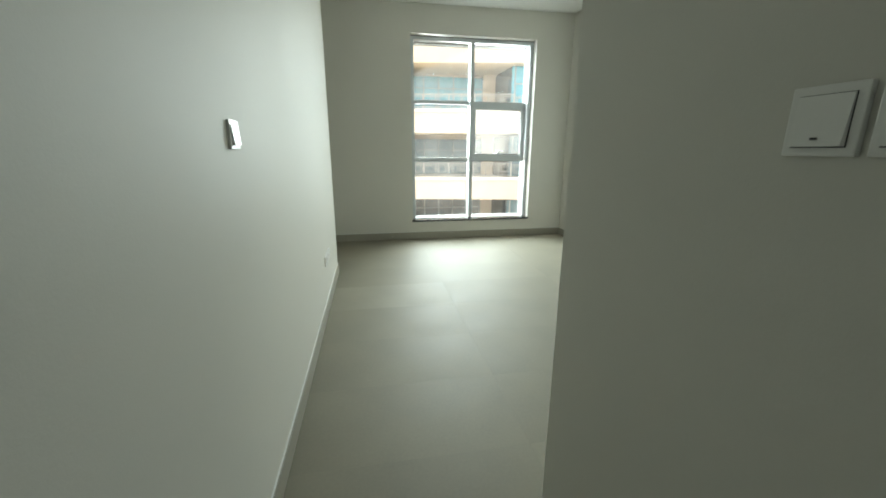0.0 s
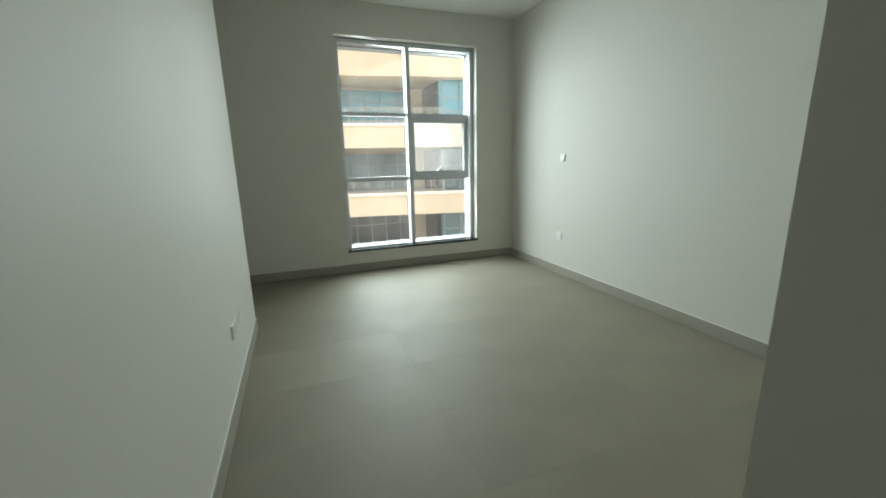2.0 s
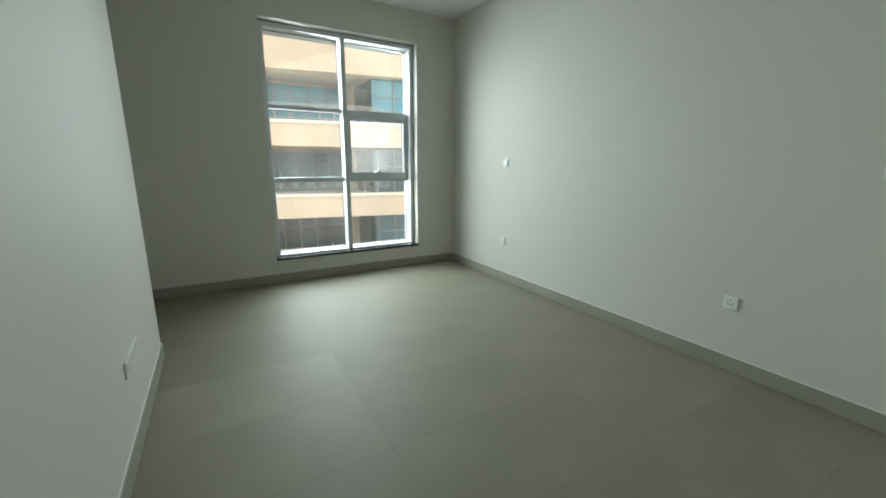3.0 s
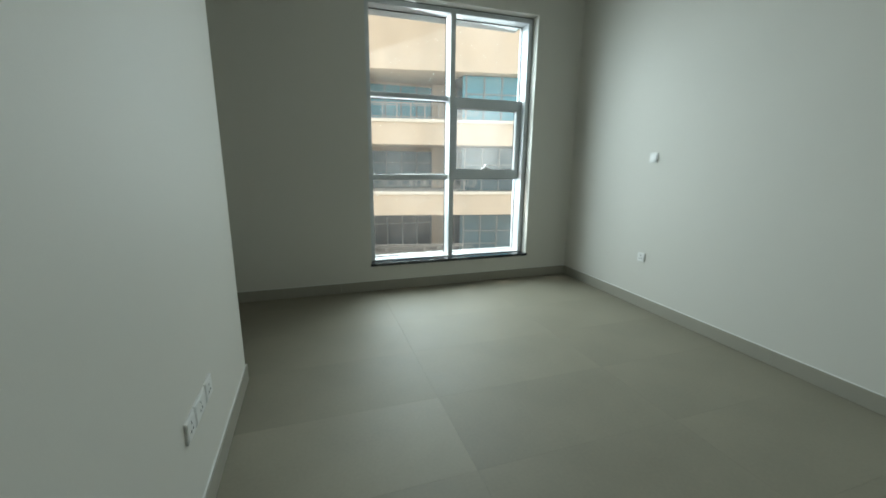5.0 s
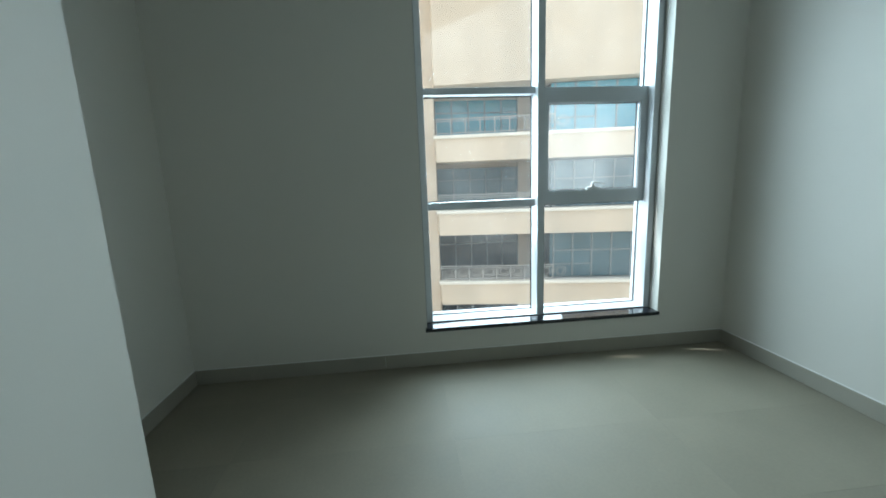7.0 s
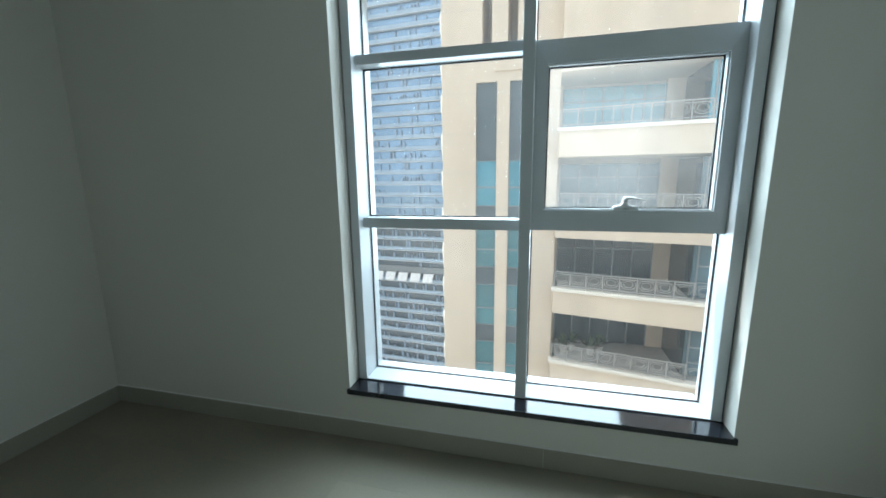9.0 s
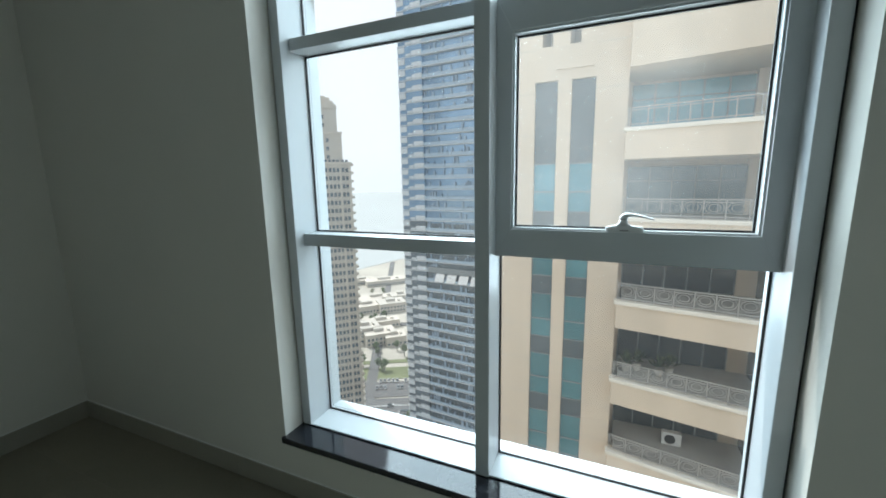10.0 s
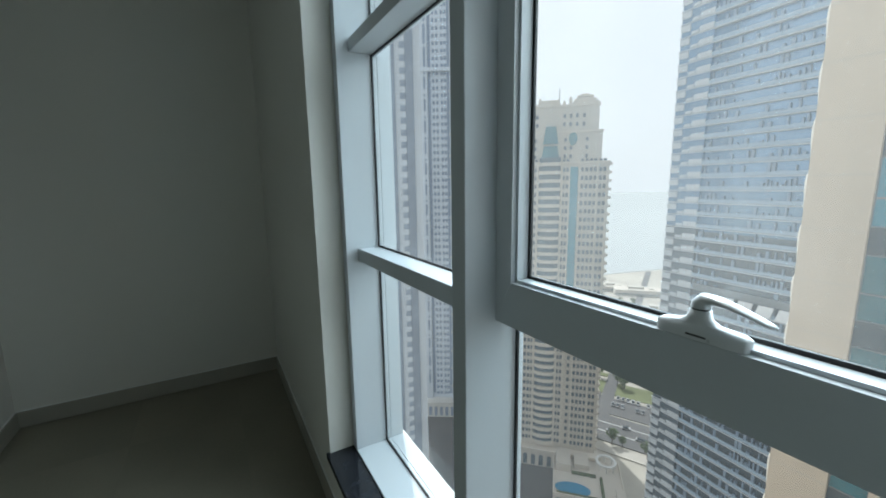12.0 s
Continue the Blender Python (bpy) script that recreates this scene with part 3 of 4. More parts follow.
        part("balcony_frame", boxes(*[(rec_x0 + 0.22 + i * 1.025, rec_x0 + 0.28 + i * 1.025, YB - 0.02, YB + 0.1, zb, zt) for i in range(6)],
                                    (rec_x0 + 0.22, rec_x0 + 5.42, YB - 0.021, YB + 0.1, zt - 0.75, zt - 0.70)), FRAMEG, t)
        # glazed bay further along; the top one's colour carries the sky's reflection
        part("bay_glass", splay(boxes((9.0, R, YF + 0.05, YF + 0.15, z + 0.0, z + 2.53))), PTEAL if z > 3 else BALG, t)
        part("bay_frame", splay(boxes(*[(9.15 + 1.05 * i, 9.21 + 1.05 * i, YF, YF + 0.05, z, z + 2.53) for i in range(5)], (9.15, 13.41, YF + 0.001, YF + 0.05, z + 1.5, z + 1.56), (9.15, 11.31, YF + 0.001, YF + 0.05, z + 0.7, z + 0.75))), FRAMEG, t)
        part("bay_side", splay(boxes((9.0, 9.1, YF + 0.15, YB + 0.4, z - 0.06, z + 2.53))), DGLASS, t)
    part("upper_wall", splay(boxes((rec_x0, R, YF - 0.75, YB + 0.4, 6.32, top))), STONE2, t, "blank beige wall above the balconies")
    part("inner_wall", boxes((rec_x0, rec_x0 + 0.22, YB, YB + 0.4, -62, top), (rec_x0 + 5.42, 9.0, YB, YB + 0.4, -62, top)), STONE, t)
    # thin panel joints on the plain front
    jb = bmesh.new()
    z = 28.0
    while z > -60:
        for x0, x1 in ((L, S[0][0]), (S[0][1], S[1][0]), (S[1][1], rec_x0)):
            box(jb, x0 + 0.002, x1 - 0.002, YF - 0.004, YF + 0.01, z, z + 0.025)
        z -= 2.025
    part("panel_joint", jb, PAVE, t, "thin grey panel joints")
    part("ledge", boxes((-0.6, 1.2, YF - 0.12, YF, 6.75, 6.9)), STONE2, t)
    # rounded corner mouldings on the sunny side
    bm = bmesh.new()
    n = 10
    prev = None
    for f, zz in ((0.12, -1.0), (0.35, -0.75), (0.6, -0.3), (0.9, 0.15), (1.0, 0.5), (0.85, 0.78), (0.4, 0.93), (0.1, 0.97)):
        rg = [bm.verts.new((-0.18 * f * math.sin(math.pi * i / n), 0.5 + 0.5 * math.cos(math.pi * i / n), zz)) for i in range(n + 1)]
        if prev:
            for i in range(n):
                bm.faces.new((prev[i], rg[i], rg[i + 1], prev[i + 1]))
        prev = rg
    bmesh.ops.recalc_face_normals(bm, faces=bm.faces)
    me = bpy.data.meshes.new("corner_moulding")
    bm.to_mesh(me)
    bm.free()
    me.materials.append(CREAM)
    for p in me.polygons:
        p.use_smooth = True
    for k in range(33):
        piece("corner_moulding", me, t, Matrix.Translation((L + 0.002, YF + 0.05, 9.0 - 2.025 * k)))
    return t


near_tower()


def blue_tower():
    """Residential tower with blue glass and pale slab edges."""
    a, b = Vector((*polar(-29.3, 132), 0)), Vector((*polar(-8, 112), 0))
    u = (b - a).normalized()
    n = Vector((u.y, -u.x, 0))
    if n.y > 0:
        n = -n
    W = (b - a).length
    m = Matrix(((u.x, -n.x, 0, a.x), (u.y, -n.y, 0, a.y), (0, 0, 1, 0), (0, 0, 0, 1)))
    t = thing("residential_tower", m, "blue glass residential tower with pale balcony bands", "building")
    top = 110.0
    part("body", boxes((0, W, 1.0, 30, -12, top)), BLUEG, t)
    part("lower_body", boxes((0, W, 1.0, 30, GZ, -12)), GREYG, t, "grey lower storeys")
    fl = 3.4
    bm = boxes((-0.4, W, -0.2, 1.0, 0, 0.26))
    me = bpy.data.meshes.new("balcony_band")
    bm.to_mesh(me)
    bm.free()
    me.materials.append(EDGE)
    rnd = random.Random(4)
    dividers = []
    for _ in range(7):
        bm = bmesh.new()
        for i in range(int(W / 0.9)):
            if rnd.random() < 0.45:
                box(bm, i * 0.9, i * 0.9 + 0.25 + 0.5 * rnd.random(), 0.5, 1.0, 0.55, 1.2 + 2.0 * rnd.random())
        me2 = bpy.data.meshes.new("balcony_divider")
        bm.to_mesh(me2)
        bm.free()
        me2.materials.append(MULL)
        dividers.append(me2)
    bm = boxes((0.0, 8.6, 0.02, 1.0, 0.32, fl))
    me3 = bpy.data.meshes.new("corner_glazing")
    bm.to_mesh(me3)
    bm.free()
    me3.materials.append(BLUEG)
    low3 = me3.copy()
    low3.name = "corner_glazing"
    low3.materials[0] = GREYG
    panels = []
    for x0, x1, z0, z1 in ((-0.05, 2.5, 1.55, 3.15), (2.9, 4.7, 0.4, 1.1), (5.0, 8.55, 0.35, 1.75)):
        bm = boxes((x0, x1, -0.24, 0.3, z0, z1))
        mp = bpy.data.meshes.new("corner_panel")
        bm.to_mesh(mp)
        bm.free()
        mp.materials.append(EDGE)
        panels.append(mp)
    bal = bpy.data.meshes.new("balustrade")
    bm = boxes((8.6, W, -0.12, -0.06, 0.34, 1.25))
    bm.to_mesh(bal)
    bm.free()
    bal.materials.append(BALU)
    k = 0
    z = GZ + 6
    while z < top:
        piece("balcony_band", me, t, Matrix.Translation((0, 0, z)))
        piece("balcony_divider", dividers[k % 7], t, Matrix.Translation((0, 0, z)))
        piece("balustrade", bal, t, Matrix.Translation((0, 0, z)))
        for mp in panels:
            piece("corner_panel", mp, t, Matrix.Translation((0, 0, z)))
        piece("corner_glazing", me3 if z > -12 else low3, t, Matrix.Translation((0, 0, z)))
        z += fl
        k += 1
    # sign: lettering of an owner's mark becomes plain slanted bars
    part("sign_backing", boxes((9.2, W, -0.24, 0.9, -28.2, -26.4)), FRAMEG, t, "blank grey band above the sign")
    for i in range(5):
        x = 11.8 + i * 4.3
        bm = bmesh.new()
        v = [bm.verts.new(p) for p in ((x, -0.5, -31.2), (x + 3.2, -0.5, -31.2), (x + 3.9, -0.5, -28.4), (x + 0.7, -0.5, -28.4),
                                       (x, -0.25, -31.2), (x + 3.2, -0.25, -31.2), (x + 3.9, -0.25, -28.4), (x + 0.7, -0.25, -28.4))]
        for q in ((0, 1, 2, 3), (7, 6, 5, 4), (0, 4, 5, 1), (1, 5, 6, 2), (2, 6, 7, 3), (3, 7, 4, 0)):
            bm.faces.new([v[k2] for k2 in q])
        part("sign_block", bm, SIGNW, t, "pale slanted sign block")


blue_tower()


def windows_mesh(name, x0, x1, dx, w, h, mat, depth=0.25):
    bm = bmesh.new()
    x = x0
    while x < x1:
        box(bm, x, x + w, -0.06, depth, 0, h)
        x += dx
    me = bpy.data.meshes.new(name)
    bm.to_mesh(me)
    bm.free()
    me.materials.append(mat)
    return me


def crown_tower():
    """Beige tower with round balconies, blue glass strips and a stepped crown."""
    cx, cy = polar(-44.1, 168)
    m = Matrix.Translation((cx, cy, 0)) @ Matrix.Rotation(radians(44.1), 4, "Z")
    t = thing("stone_tower", m, "beige stone tower with rounded balconies and a stepped crown", "building")
    Wd = 22.6
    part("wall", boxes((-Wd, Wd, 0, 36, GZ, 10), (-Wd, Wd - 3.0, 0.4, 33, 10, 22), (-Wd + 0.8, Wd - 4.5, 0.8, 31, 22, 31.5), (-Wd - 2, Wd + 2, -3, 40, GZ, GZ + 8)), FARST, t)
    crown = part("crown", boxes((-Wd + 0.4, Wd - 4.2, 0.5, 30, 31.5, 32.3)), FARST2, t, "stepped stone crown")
    for x0, x1, zz, nst in ((-Wd + 0.6, -Wd + 10, 32.3, 4), (Wd - 15, Wd - 4.4, 32.3, 6), (-6, 3.4, 32.3, 3)):
        bm = bmesh.new()
        for k in range(nst):
            e = 0.55 * k + (0.2 * k if k % 2 else 0)
            box(bm, x0 + e, x1 - e, 0.6 + e, 11 - e, zz + 0.75 * k, zz + 0.75 * k + 0.55)
            box(bm, x0 + e + 0.5, x1 - e - 0.5, 1.1 + e, 10.5 - e, zz + 0.75 * k + 0.55, zz + 0.75 * k + 0.75)
        part("crown_step", bm, FARST2, crown)
    part("cornice", boxes((-Wd - 0.4, Wd + 0.4, -0.5, 0, 9.4, 10.2), (-Wd, Wd - 2.6, -0.1, 0.4, 21.4, 22.2)), FARST2, t)
    teeth = bmesh.new()
    for i in range(16):
        x = -Wd + 1.0 + i * 2.35
        hh = (1.6, 0.9, 2.3, 1.2, 0.7)[i % 5]
        box(teeth, x, x + 1.2, 0.45, 1.6, 31.5, 32.3 + hh)
        box(teeth, x + 0.3, x + 0.9, 0.6, 1.4, 32.3 + hh, 32.9 + hh)
    part("merlon", teeth, FARST2, crown)
    upper = bpy.data.meshes.new("window")
    bm = boxes((0, 1.0, -0.06, 0.3, 0, 1.5))
    bm.to_mesh(upper)
    bm.free()
    upper.materials.append(FARWIN)
    for zz in (11.5, 14.8, 18.0):
        for x in (-20.6, -18.9, -17, -14.6, -9, -6.5, 5.2, 7.4, 13.4):
            piece("window", upper, t, Matrix.Translation((x, 0.4, zz)))
    for zz in (24.0, 27.2):
        for x in (-16.4, -13.8, -11.2, -8.6, -6, 4.6, 7.0, 9.4, 12.0):
            piece("window", upper, t, Matrix.Translation((x, 0.8, zz)))
    part("mast", boxes((2.8, 3.1, 4, 4.3, 33, 39)), FRAMEG, t)
    for x0, x1, z0, z1 in ((-13.0, -10.0, -48, 6), (8.0, 11.0, -48, 8), ):
        part("glass_strip", boxes((x0, x1, -0.2, 0.95, z0, z1)), PTEAL, t)
    for z0, z1, wa, wb in ((17.2, 24, 3.0, 1.9), (11, 16.4, 3.5, 2.6)):
        bm = bmesh.new()
        v = [bm.verts.new(p) for p in ((-wa, -0.5, z0), (wa, -0.5, z0), (wb, -0.5, z1), (-wb, -0.5, z1), (-wa, 1.0, z0), (wa, 1.0, z0), (wb, 1.0, z1), (-wb, 1.0, z1))]
        for q in ((0, 1, 2, 3), (7, 6, 5, 4), (0, 4, 5, 1), (1, 5, 6, 2), (2, 6, 7, 3), (3, 7, 4, 0)):
            bm.faces.new([v[i] for i in q])
        part("tapered_window", bm, TEAL, t, "tapered teal window")
    for x0 in (-12.5, 7.0):
        bm = bmesh.new()
        prism(bm, [(x0 + 1.6 + 1.6 * math.cos(math.pi * i / 10), 2.6 * math.sin(math.pi * i / 10)) for i in range(20)], 0, 0.5)
        bmesh.ops.rotate(bm, verts=bm.verts, matrix=Matrix.Rotation(radians(90), 3, "X"))
        bmesh.ops.translate(bm, verts=bm.verts, vec=(0, 0.6, 19))
        part("oval_window", bm, TEAL, t)
    zt = 26.0
    n = 14
    bm = bmesh.new()
    prism(bm, [(4.6 * math.cos(math.pi * i / n + math.pi), 2.2 * math.sin(math.pi * i / n + math.pi)) for i in range(n + 1)], 0, 1.35)
    me = bpy.data.meshes.new("balcony")
    bm.to_mesh(me)
    bm.free()
    me.materials.append(FARST2)
    dk = bpy.data.meshes.new("balcony_opening")
    bm = bmesh.new()
    prism(bm, [(4.2 * math.cos(math.pi * i / n + math.pi), 1.3 * math.sin(math.pi * i / n + math.pi)) for i in range(n + 1)], 0, 2.0)
    bm.to_mesh(dk)
    bm.free()
    dk.materials.append(FARWIN)
    small = bpy.data.meshes.new("window")
    bm = boxes((0, 1.1, -0.06, 0.3, 0, 1.7))
    bm.to_mesh(small)
    bm.free()
    small.materials.append(FARWIN)
    sideb = bpy.data.meshes.new("side_balcony")
    bm = boxes((0, 1.3, -1.2, 2.5, 0, 1.1))
    bm.to_mesh(sideb)
    bm.free()
    sideb.materials.append(FARST2)
    # foot: tall arched openings and a string course
    for i in range(11):
        x = -Wd + 0.5 + i * 3.5
        bm = bmesh.new()
        prism(bm, [(x, 0), (x + 1.9, 0)] + [(x + 0.95 + 0.95 * math.cos(math.pi * q / 6), 4.2 + 0.95 * math.sin(math.pi * q / 6)) for q in range(7)], 0, 0.4)
        bmesh.ops.rotate(bm, verts=bm.verts, matrix=Matrix.Rotation(radians(90), 3, "X"))
        bmesh.ops.translate(bm, verts=bm.verts, vec=(0, -2.7, GZ + 0.8))
        part("arched_opening", bm, FARWIN, t, "dark arched opening")
    part("cornice", boxes((-Wd - 2.4, Wd + 2.4, -3.5, 0, GZ + 8, GZ + 8.9)), FARST2, t)
    for x in (-22.2, -18.6, -13.6, -9.6, -5.2, 4.6, 7.4, 11.4, 17.9, 21.6):
        part("rib", boxes((x, x + 0.6, -0.45, 0, GZ + 8.9, 9.4)), FARST2, t, "pale stone rib")
    z = GZ + 10.6
    while z < zt - 16:
        piece("balcony", me, t, Matrix.Translation((0, 0, z)))
        piece("balcony_opening", dk, t, Matrix.Translation((0, 0, z + 1.35)))
        for x in (-21.4, -19.9, -17.6, -15.9, -14.3, -9.0, -7.4, -5.9, 4.9, 6.4, 12.0, 13.7, 15.3, 16.9, 18.9, 20.4):
            piece("window", small, t, Matrix.Translation((x, 0, z + 0.9)))
        if z < -50:
            for x in (-12.4, -10.6, 9.6, 11.3):
                piece("window", small, t, Matrix.Translation((x, 0, z + 0.9)))
        piece("side_balcony", sideb, t, Matrix.Translation((Wd - 0.2, 1.5, z)))
        piece("side_balcony", sideb, t, Matrix.Translation((-Wd - 1.1, 1.5, z)))
        z += 3.35


crown_tower()


def slab_tower(name, az, d, w, depth, top, mat, glass, label, fl=3.3, dx=3.0, ww=1.6, turn=0.0, bands=False):
    cx, cy = polar(az, d)
    m = Matrix.Translation((cx, cy, 0)) @ Matrix.Rotation(radians(-az + turn), 4, "Z")
    t = thing(name, m, label, "building")
    part("wall", boxes((-w / 2, w / 2, 0, depth, GZ, top)), mat, t)
    me = windows_mesh("window_row", -w / 2 + 1.0, w / 2 - ww, dx, ww, 1.7, glass)
    bm = boxes((-w / 2 - 0.3, w / 2 + 0.3, -0.5, 0, 0, 0.7))
    mb = bpy.data.meshes.new("band")
    bm.to_mesh(mb)
    bm.free()
    mb.materials.append(PALEST)
    z = GZ + 5
    while z < top - 3:
        piece("window_row", me, t, Matrix.Translation((0, 0, z + 1)))
        if bands:
            piece("band", mb, t, Matrix.Translation((0, 0, z)))
        z += fl
    return t


def mesh_of(name, bm, mat):
    me = bpy.data.meshes.new(name)
    bm.to_mesh(me)
    bm.free()
    me.materials.append(mat)
    return me


def grand_tower():
    """Very tall tower paled for haze: projecting piers with triple window slots and string courses, and bays of small
    windows between.
    """
    cx, cy = polar(-55.4, 203)
    t = thing("pale_tower", Matrix.Translation((cx, cy, 0)) @ Matrix.Rotation(radians(55.4), 4, "Z"), "very tall tower paled blue-grey for haze, with window slots and string courses", "building")
    top, step, big = 152.0, 10.4, 57.8
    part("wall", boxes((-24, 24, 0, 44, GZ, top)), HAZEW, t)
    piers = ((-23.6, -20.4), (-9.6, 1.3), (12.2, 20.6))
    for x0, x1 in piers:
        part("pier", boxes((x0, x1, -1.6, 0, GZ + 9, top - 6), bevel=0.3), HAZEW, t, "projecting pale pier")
    # darker strips stand for the shade in the recesses beside the piers
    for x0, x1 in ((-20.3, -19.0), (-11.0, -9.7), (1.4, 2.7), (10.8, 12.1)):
        part("recess", boxes((x0, x1, -0.35, 0.3, GZ + 12, top - 4)), HAZEG, t, "blue-grey strip for a shaded recess")
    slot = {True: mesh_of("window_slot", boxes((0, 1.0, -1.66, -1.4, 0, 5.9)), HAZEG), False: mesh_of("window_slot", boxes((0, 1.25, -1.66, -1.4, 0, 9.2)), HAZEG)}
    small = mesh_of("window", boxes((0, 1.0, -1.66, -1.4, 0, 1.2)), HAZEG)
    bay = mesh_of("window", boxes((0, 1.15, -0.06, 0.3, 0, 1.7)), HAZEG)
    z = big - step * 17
    while z < top - 14:
        low = z < big
        for x0, x1 in piers:
            if z > GZ + 10:
                mid = (x0 + x1) / 2
                for dx in ((-2.6, -0.5, 1.6) if x1 - x0 > 5 else (-0.5,)):
                    piece("window_slot", slot[low], t, Matrix.Translation((mid + dx, 0, z + 0.9)))
                    if low:
                        piece("window", small, t, Matrix.Translation((mid + dx, 0, z + 7.9)))
                if low and x1 - x0 > 5:
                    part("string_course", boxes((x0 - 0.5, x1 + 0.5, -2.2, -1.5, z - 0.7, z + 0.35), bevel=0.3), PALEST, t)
        for f in range(3):
            if z + f * step / 3 > GZ + 10:
                for x in (-18.2, -16.4, -14.0, -12.4, 3.4, 5.2, 7.2, 9.2, 21.6):
                    piece("window", bay, t, Matrix.Translation((x, 0, z + 0.8 + f * step / 3)))
        z += step
    part("cornice", boxes((-24.6, 24.6, -2.4, 0, big - 1.3, big + 0.5), bevel=0.3), HAZEW, t, "deep pale cornice")
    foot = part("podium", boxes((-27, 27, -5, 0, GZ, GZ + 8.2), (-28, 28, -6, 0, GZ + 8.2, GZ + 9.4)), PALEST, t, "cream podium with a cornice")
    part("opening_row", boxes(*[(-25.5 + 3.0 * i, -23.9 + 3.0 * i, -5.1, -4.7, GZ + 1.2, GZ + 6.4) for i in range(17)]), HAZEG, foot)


grand_tower()
st = slab_tower("stone_tower", -69, 112, 28, 24, 120, HAZEW, HAZEG, "tower paled bluish white for haze, with a column of small windows", dx=7.0, ww=2.0, turn=8)
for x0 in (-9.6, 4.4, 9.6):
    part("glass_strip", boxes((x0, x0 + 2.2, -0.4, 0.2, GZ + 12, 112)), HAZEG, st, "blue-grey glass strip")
slab_tower("stone_tower", -63.2, 262, 18, 20, 43, PALEST, HAZEG, "off-white apartment block paled for haze, with window bands", dx=2.2, ww=1.9, bands=True)

# low buildings, trees and cars far below
rnd = random.Random(11)
for az, d, w, dp, h in ((-33.5, 292, 24, 16, 9), (-35.5, 300, 20, 18, 12), (-31.2, 288, 16, 14, 7), (-33.0, 325, 30, 12, 6), (-35.0, 372, 34, 22, 7), (-31.5, 368, 26, 18, 9),
                        (-33.5, 400, 40, 14, 5), (-30.0, 395, 22, 16, 8), (-32.2, 470, 50, 18, 6), (-35.5, 480, 30, 18, 5), (-68, 205, 30, 24, 12)):
    cx, cy = ground(az, d)
    m = Matrix.Translation((cx, cy, GZ)) @ Matrix.Rotation(radians(-az + 12), 4, "Z")
    t = thing("low_building", m, "low pale building with a flat roof", "building", group="low buildings")
    part("wall", boxes((-w / 2, w / 2, -dp / 2, dp / 2, 0, h)), FARST if rnd.random() < 0.6 else PAVE, t)
    part("roof", boxes((-w / 2 - 0.4, w / 2 + 0.4, -dp / 2 - 0.4, dp / 2 + 0.4, h, h + 0.8)), PAVE if rnd.random() < 0.5 else FARST, t)
    part("window_row", boxes(*[(x0 * 3.2 - w / 2 + 1.0, x0 * 3.2 - w / 2 + 2.8, -dp / 2 - 0.08, -dp / 2 + 0.2, 1.2 + 3.6 * f, 3.0 + 3.6 * f) for x0 in range(int(w / 3.2)) for f in range(max(1, int(h / 3.6)))]), FARWIN, t)
    part("roof_plant", boxes((-w / 5, w / 8, -dp / 6, dp / 5, h + 0.8, h + 3.4), (w / 4, w / 3, -dp / 4, 0, h + 0.8, h + 2.2)), PAVE, t)
# podium with a pool and a round pavilion at the foot of the stone tower
cx, cy = -91.3, 129.2
pod = thing("podium", Matrix.Translation((cx, cy, GZ)) @ Matrix.Rotation(radians(43), 4, "Z"), "pale stone podium terrace with a pool", "building")
part("terrace", boxes((-14, 13, -13, 13, 0, 7), bevel=0.2), FARST, pod)
part("parapet", boxes((-14, 13, -13, -12.6, 7, 8.0), (-14, -13.6, -12.6, 13, 7, 8.0), (12.6, 13, -12.6, 13, 7, 8.0)), FARST2, pod)
part("opening_row", boxes(*[(-12.6 + 3.2 * i, -10.8 + 3.2 * i, -13.1, -12.8, 1 + 3.0 * f, 3.0 + 3.0 * f) for i in range(8) for f in range(2)],
                          *[(12.8, 13.1, -11.6 + 3.2 * i, -9.8 + 3.2 * i, 1 + 3.0 * f, 3.0 + 3.0 * f) for i in range(8) for f in range(2)]), FARWIN, pod)
part("terrace_block", boxes((-13, -7, 1, 12, 7, 10.4), (-5.5, 0.5, 4, 12, 7, 9.2), (9.5, 12.4, -12, -7, 7, 9.6), bevel=0.1), FARST, pod, "cream terrace pavilion")
part("planter", boxes((-12.6, 3.0, -12.4, -11.4, 7, 7.9), (4.4, 5.4, -11, 0.4, 7, 7.9), (-6.6, 3, 0.2, 1.4, 7, 7.8)), LEAF, pod, "green planted bed")
bm = bmesh.new()
prism(bm, [(-6.4 + 6.8 * math.cos(2 * math.pi * i / 24), -8.2 + 3.6 * math.sin(2 * math.pi * i / 24)) for i in range(24)], 6.9, 7.15)
part("pool", bm, WATER, pod, "blue oval pool")
bm = bmesh.new()
for i in range(24):
    a0, a1 = 2 * math.pi * i / 24, 2 * math.pi * (i + 1) / 24
    prism(bm, [(7.5 + r * math.cos(a), 8 + r * math.sin(a)) for r, a in ((3.2, a0), (4.2, a0), (4.2, a1), (3.2, a1))], 9.6, 10.2)
for i in range(8):
    a = 2 * math.pi * i / 8
    box(bm, 7.5 + 3.7 * math.cos(a) - 0.2, 7.5 + 3.7 * math.cos(a) + 0.2, 8 + 3.7 * math.sin(a) - 0.2, 8 + 3.7 * math.sin(a) + 0.2, 7, 9.6)
part("pavilion", bm, BAND, pod, "white round pavilion ring on posts")


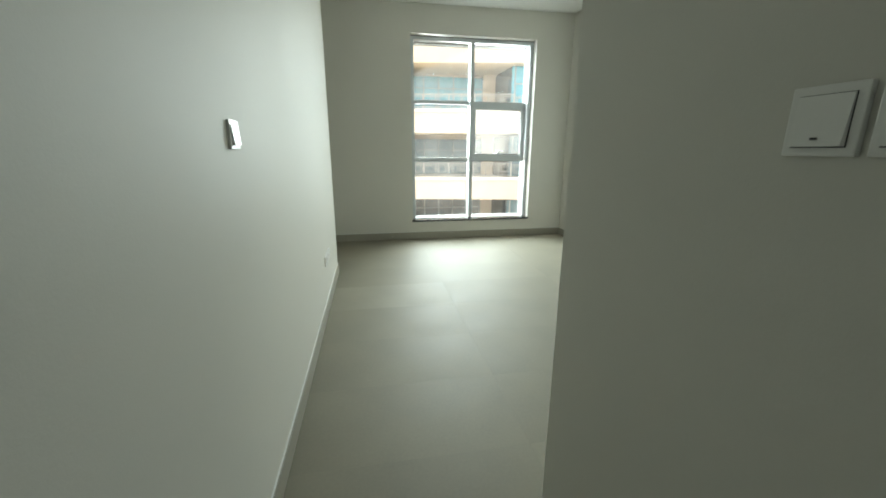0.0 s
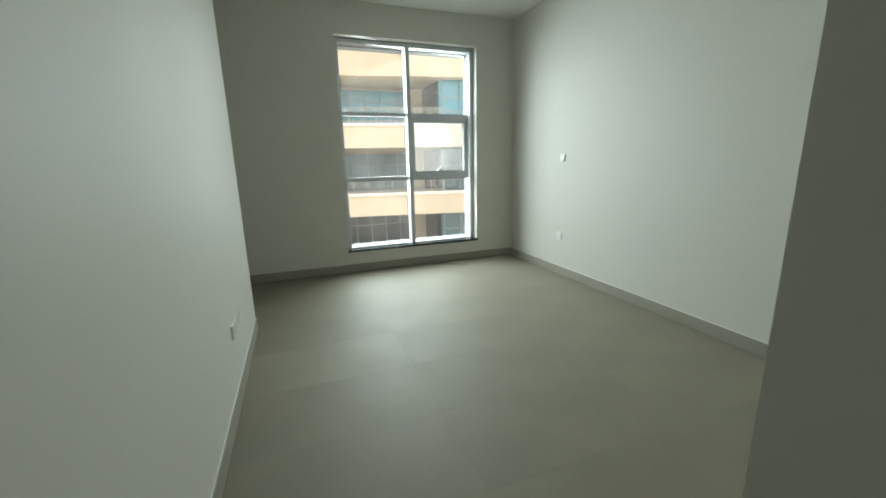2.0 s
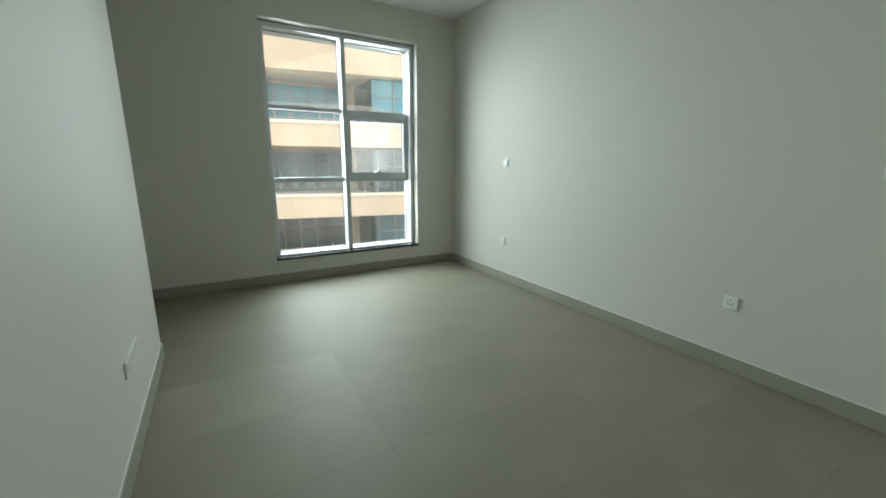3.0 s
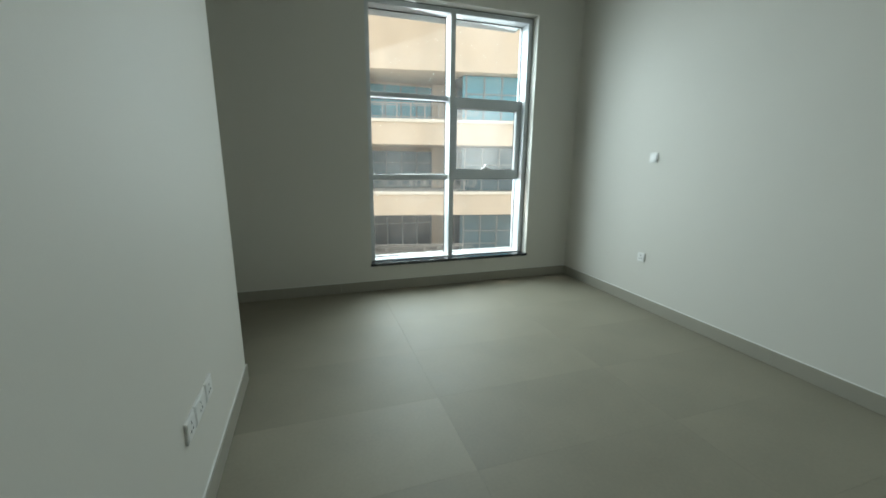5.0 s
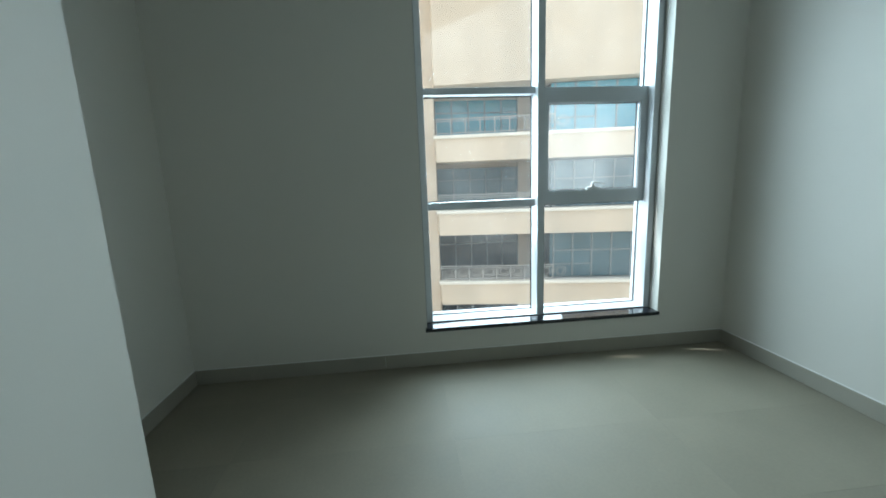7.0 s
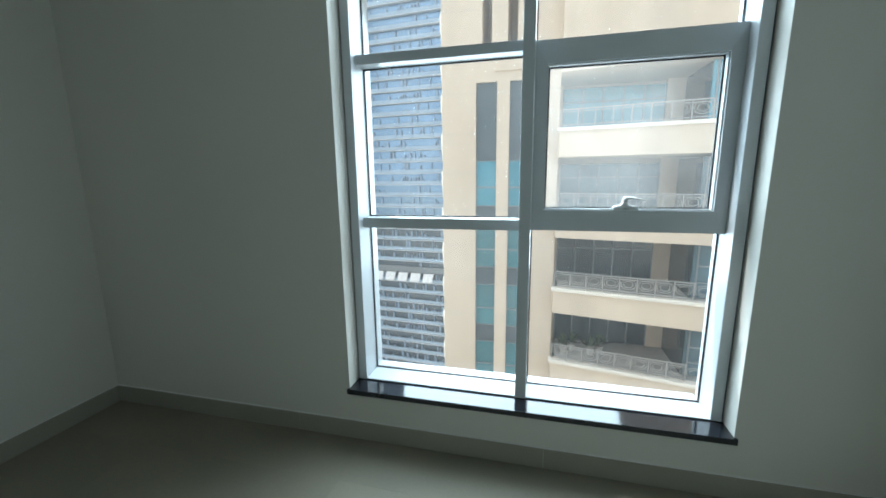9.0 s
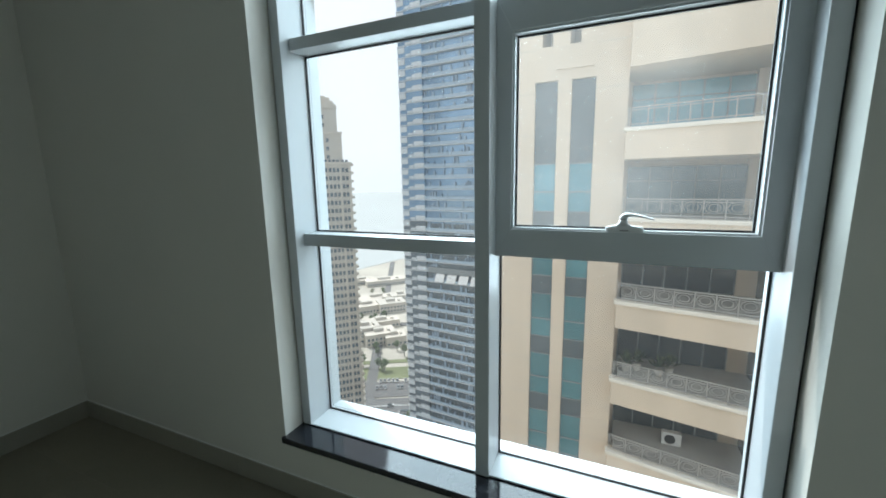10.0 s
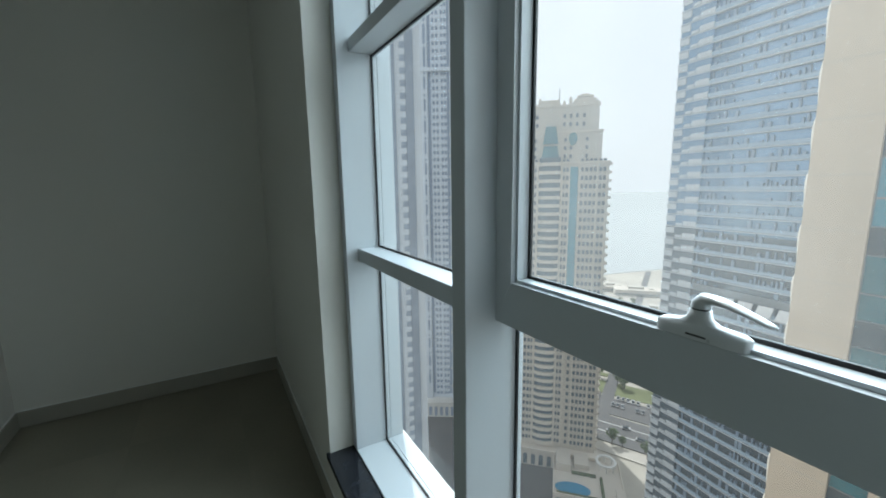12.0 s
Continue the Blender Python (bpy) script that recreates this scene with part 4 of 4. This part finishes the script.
def car_master():
    """A small saloon: lower body, cabin, four wheels."""
    t = thing("car", (0, 0, 0), "small parked car seen from far above", "car", group="parked cars")
    part("body", boxes((-2.2, 2.2, -0.9, 0.9, 0.35, 0.95), bevel=0.15), CARW, t)
    bm = bmesh.new()
    v = [bm.verts.new(p) for p in ((-1.6, -0.8, 0.95), (1.2, -0.8, 0.95), (1.2, 0.8, 0.95), (-1.6, 0.8, 0.95), (-1.1, -0.65, 1.5), (0.5, -0.65, 1.5), (0.5, 0.65, 1.5), (-1.1, 0.65, 1.5))]
    for q in ((4, 5, 6, 7), (0, 1, 5, 4), (1, 2, 6, 5), (2, 3, 7, 6), (3, 0, 4, 7)):
        bm.faces.new([v[i] for i in q])
    part("cabin", bm, DGLASS, t)
    for x in (-1.35, 1.35):
        for y in (-0.85, 0.85):
            bm = bmesh.new()
            bmesh.ops.create_cone(bm, cap_ends=True, segments=8, radius1=0.33, radius2=0.33, depth=0.2, matrix=Matrix.Translation((x, y, 0.33)) @ Matrix.Rotation(radians(90), 4, "X"))
            part("wheel", bm, DARK, t)
    return t


car = car_master()
first = True
for row, (d0, d1) in enumerate(((225.5, 214.5), (233.5, 222.5), (206, 194), (200, 188))):
    for i in range(34):
        f = i / 34
        if rnd.random() < (0.35 if row < 2 else 0.75):
            continue
        az = -44 + 22 * f
        x, y = ground(az, d0 + (d1 - d0) * f)
        m = Matrix.Translation((x, y, GZ + (0.42 if row < 2 else 0.52))) @ Matrix.Rotation(radians(33 + (90 if row < 2 else 0) + rnd.uniform(-6, 6)), 4, "Z")
        if first:
            car.matrix_basis, first = m, False
        else:
            copy_thing(car, m)


def tree_master():
    """Tapered trunk, three limbs and a crown of many small leaf clumps."""
    t = thing("street_tree", (0, 0, 0), "small dusty green street tree with an uneven crown", "tree", group="street trees")
    bm = bmesh.new()
    bmesh.ops.create_cone(bm, cap_ends=True, segments=6, radius1=0.3, radius2=0.12, depth=3.4, matrix=Matrix.Translation((0, 0, 1.7)))
    for a in (0.3, 2.4, 4.5):
        bmesh.ops.create_cone(bm, cap_ends=True, segments=5, radius1=0.12, radius2=0.04, depth=2.2, matrix=Matrix.Translation((0.6 * math.cos(a), 0.6 * math.sin(a), 3.9)) @ Matrix.Rotation(a, 4, "Z") @ Matrix.Rotation(radians(38), 4, "Y"))
    part("trunk", bm, IRON, t)
    bm = bmesh.new()
    r2 = random.Random(5)
    for _ in range(90):
        a, rr, z = r2.uniform(0, 6.28), 2.3 * r2.random() ** 0.5, r2.uniform(3.0, 6.2)
        rr *= 1 - abs(z - 4.5) / 2.6
        bmesh.ops.create_icosphere(bm, subdivisions=0 + 1, radius=r2.uniform(0.2, 0.5), matrix=Matrix.Translation((rr * math.cos(a), rr * math.sin(a), z)) @ Matrix.Diagonal((1, 1, 0.6, 1)))
    part("crown", bm, LEAF, t)
    return t


tree = tree_master()
first = True
for i in range(46):
    az = rnd.uniform(-42, -24)
    d = rnd.choice((243, 255, 262, 184, 275, 340, 420)) + rnd.uniform(-4, 4)
    x, y = ground(az, d)
    m = Matrix.Translation((x, y, GZ)) @ Matrix.Rotation(rnd.uniform(0, 6), 4, "Z") @ Matrix.Scale(rnd.uniform(0.7, 1.3), 4)
    if first:
        tree.matrix_basis, first = m, False
    else:
        c = copy_thing(tree, m)

# ---- floor tiles, 1.2 x 0.6 m, thin joints ----
TX, TY, JX, JY, JG = 1.2, 0.6, 0.969, 3.508, 0.0004
tile_cache = {}
ix = -2
while JX + ix * TX < XR:
    iy = -10
    while JY + iy * TY < YN:
        x0, x1 = max(JX + ix * TX, XL), min(JX + (ix + 1) * TX, XR)
        y0, y1 = max(JY + iy * TY, YS), min(JY + (iy + 1) * TY, YN)
        iy += 1
        if x1 - x0 < 0.02 or y1 - y0 < 0.02 or (x1 <= PIER_X + 0.02 and y1 <= PIER_Y) or (x0 >= ENT_X and y1 <= ENT_Y):
            continue
        mat = TILE_SHEEN if (ix, iy) == (-1, 0) else TILE      # one tile lightened to stand for window gloss
        key = (round(x1 - x0, 3), round(y1 - y0, 3), mat.name)
        if key not in tile_cache:
            tile_cache[key] = bpy.data.meshes.new("floor_tile")
            bm = bmesh.new()
            hx, hy = key[0] / 2 - JG / 2, key[1] / 2 - JG / 2
            box(bm, -hx, hx, -hy, hy, -0.005, 0.0)
            bmesh.ops.bevel(bm, geom=[e for e in bm.edges if all(v.co.z > -0.001 for v in e.verts)], offset=0.0001, segments=1, affect="EDGES")
            bm.to_mesh(tile_cache[key])
            bm.free()
            tile_cache[key].materials.append(mat)
        piece("floor_tile", tile_cache[key], floor, Matrix.Translation(((x0 + x1) / 2, (y0 + y1) / 2, 0)))
    ix += 1

# ---- loose things on the balconies across the street ----


def outdoor_unit(x, y, z):
    t = thing("air_conditioner", (x, y, z), "white outdoor air conditioner unit on a balcony", "air conditioner")
    part("casing", boxes((-0.45, 0.45, -0.16, 0.16, 0.05, 0.75), bevel=0.02), BAND, t)
    bm = bmesh.new()
    bmesh.ops.create_cone(bm, cap_ends=True, segments=20, radius1=0.26, radius2=0.26, depth=0.02, matrix=Matrix.Translation((-0.08, -0.17, 0.4)) @ Matrix.Rotation(radians(90), 4, "X"))
    part("fan_grille", bm, DARK, t, "dark round fan grille")
    for dx in (-0.3, 0.3):
        part("foot", boxes((dx - 0.04, dx + 0.04, -0.15, 0.15, 0, 0.05)), IRON, t)


def potted_plant(x, y, z, seed):
    t = thing("potted_plant", (x, y, z), "leafy potted plant on a balcony", "plant", group="balcony plants")
    bm = bmesh.new()
    bmesh.ops.create_cone(bm, cap_ends=True, segments=12, radius1=0.16, radius2=0.22, depth=0.4, matrix=Matrix.Translation((0, 0, 0.2)))
    part("pot", bm, PAVE, t)
    bm = bmesh.new()
    r3 = random.Random(seed)
    for _ in range(70):
        a, el, ln = r3.uniform(0, 6.28), r3.uniform(0.3, 1.4), r3.uniform(0.3, 0.8)
        d = Vector((math.cos(a) * math.cos(el), math.sin(a) * math.cos(el), math.sin(el)))
        sd = Vector((-math.sin(a), math.cos(a), 0)) * 0.05
        b0 = Vector((0, 0, 0.4))
        bm.faces.new([bm.verts.new(p) for p in (b0 + d * ln * 0.3, b0 + d * ln * 0.7 + sd, b0 + d * ln, b0 + d * ln * 0.7 - sd)])
    part("leaves", bm, LEAF, t)


BF = 3.75 - 0.06                      # a balcony floor; the next ones are 4.05 m lower
outdoor_unit(5.8, 26.2, BF - 4 * 4.05)
for k, (x, lv) in enumerate(((3.4, 3), (3.9, 3), (4.9, 3), (5.4, 3))):
    potted_plant(x, 25.6 + 0.4 * (k % 2), BF - lv * 4.05, k)
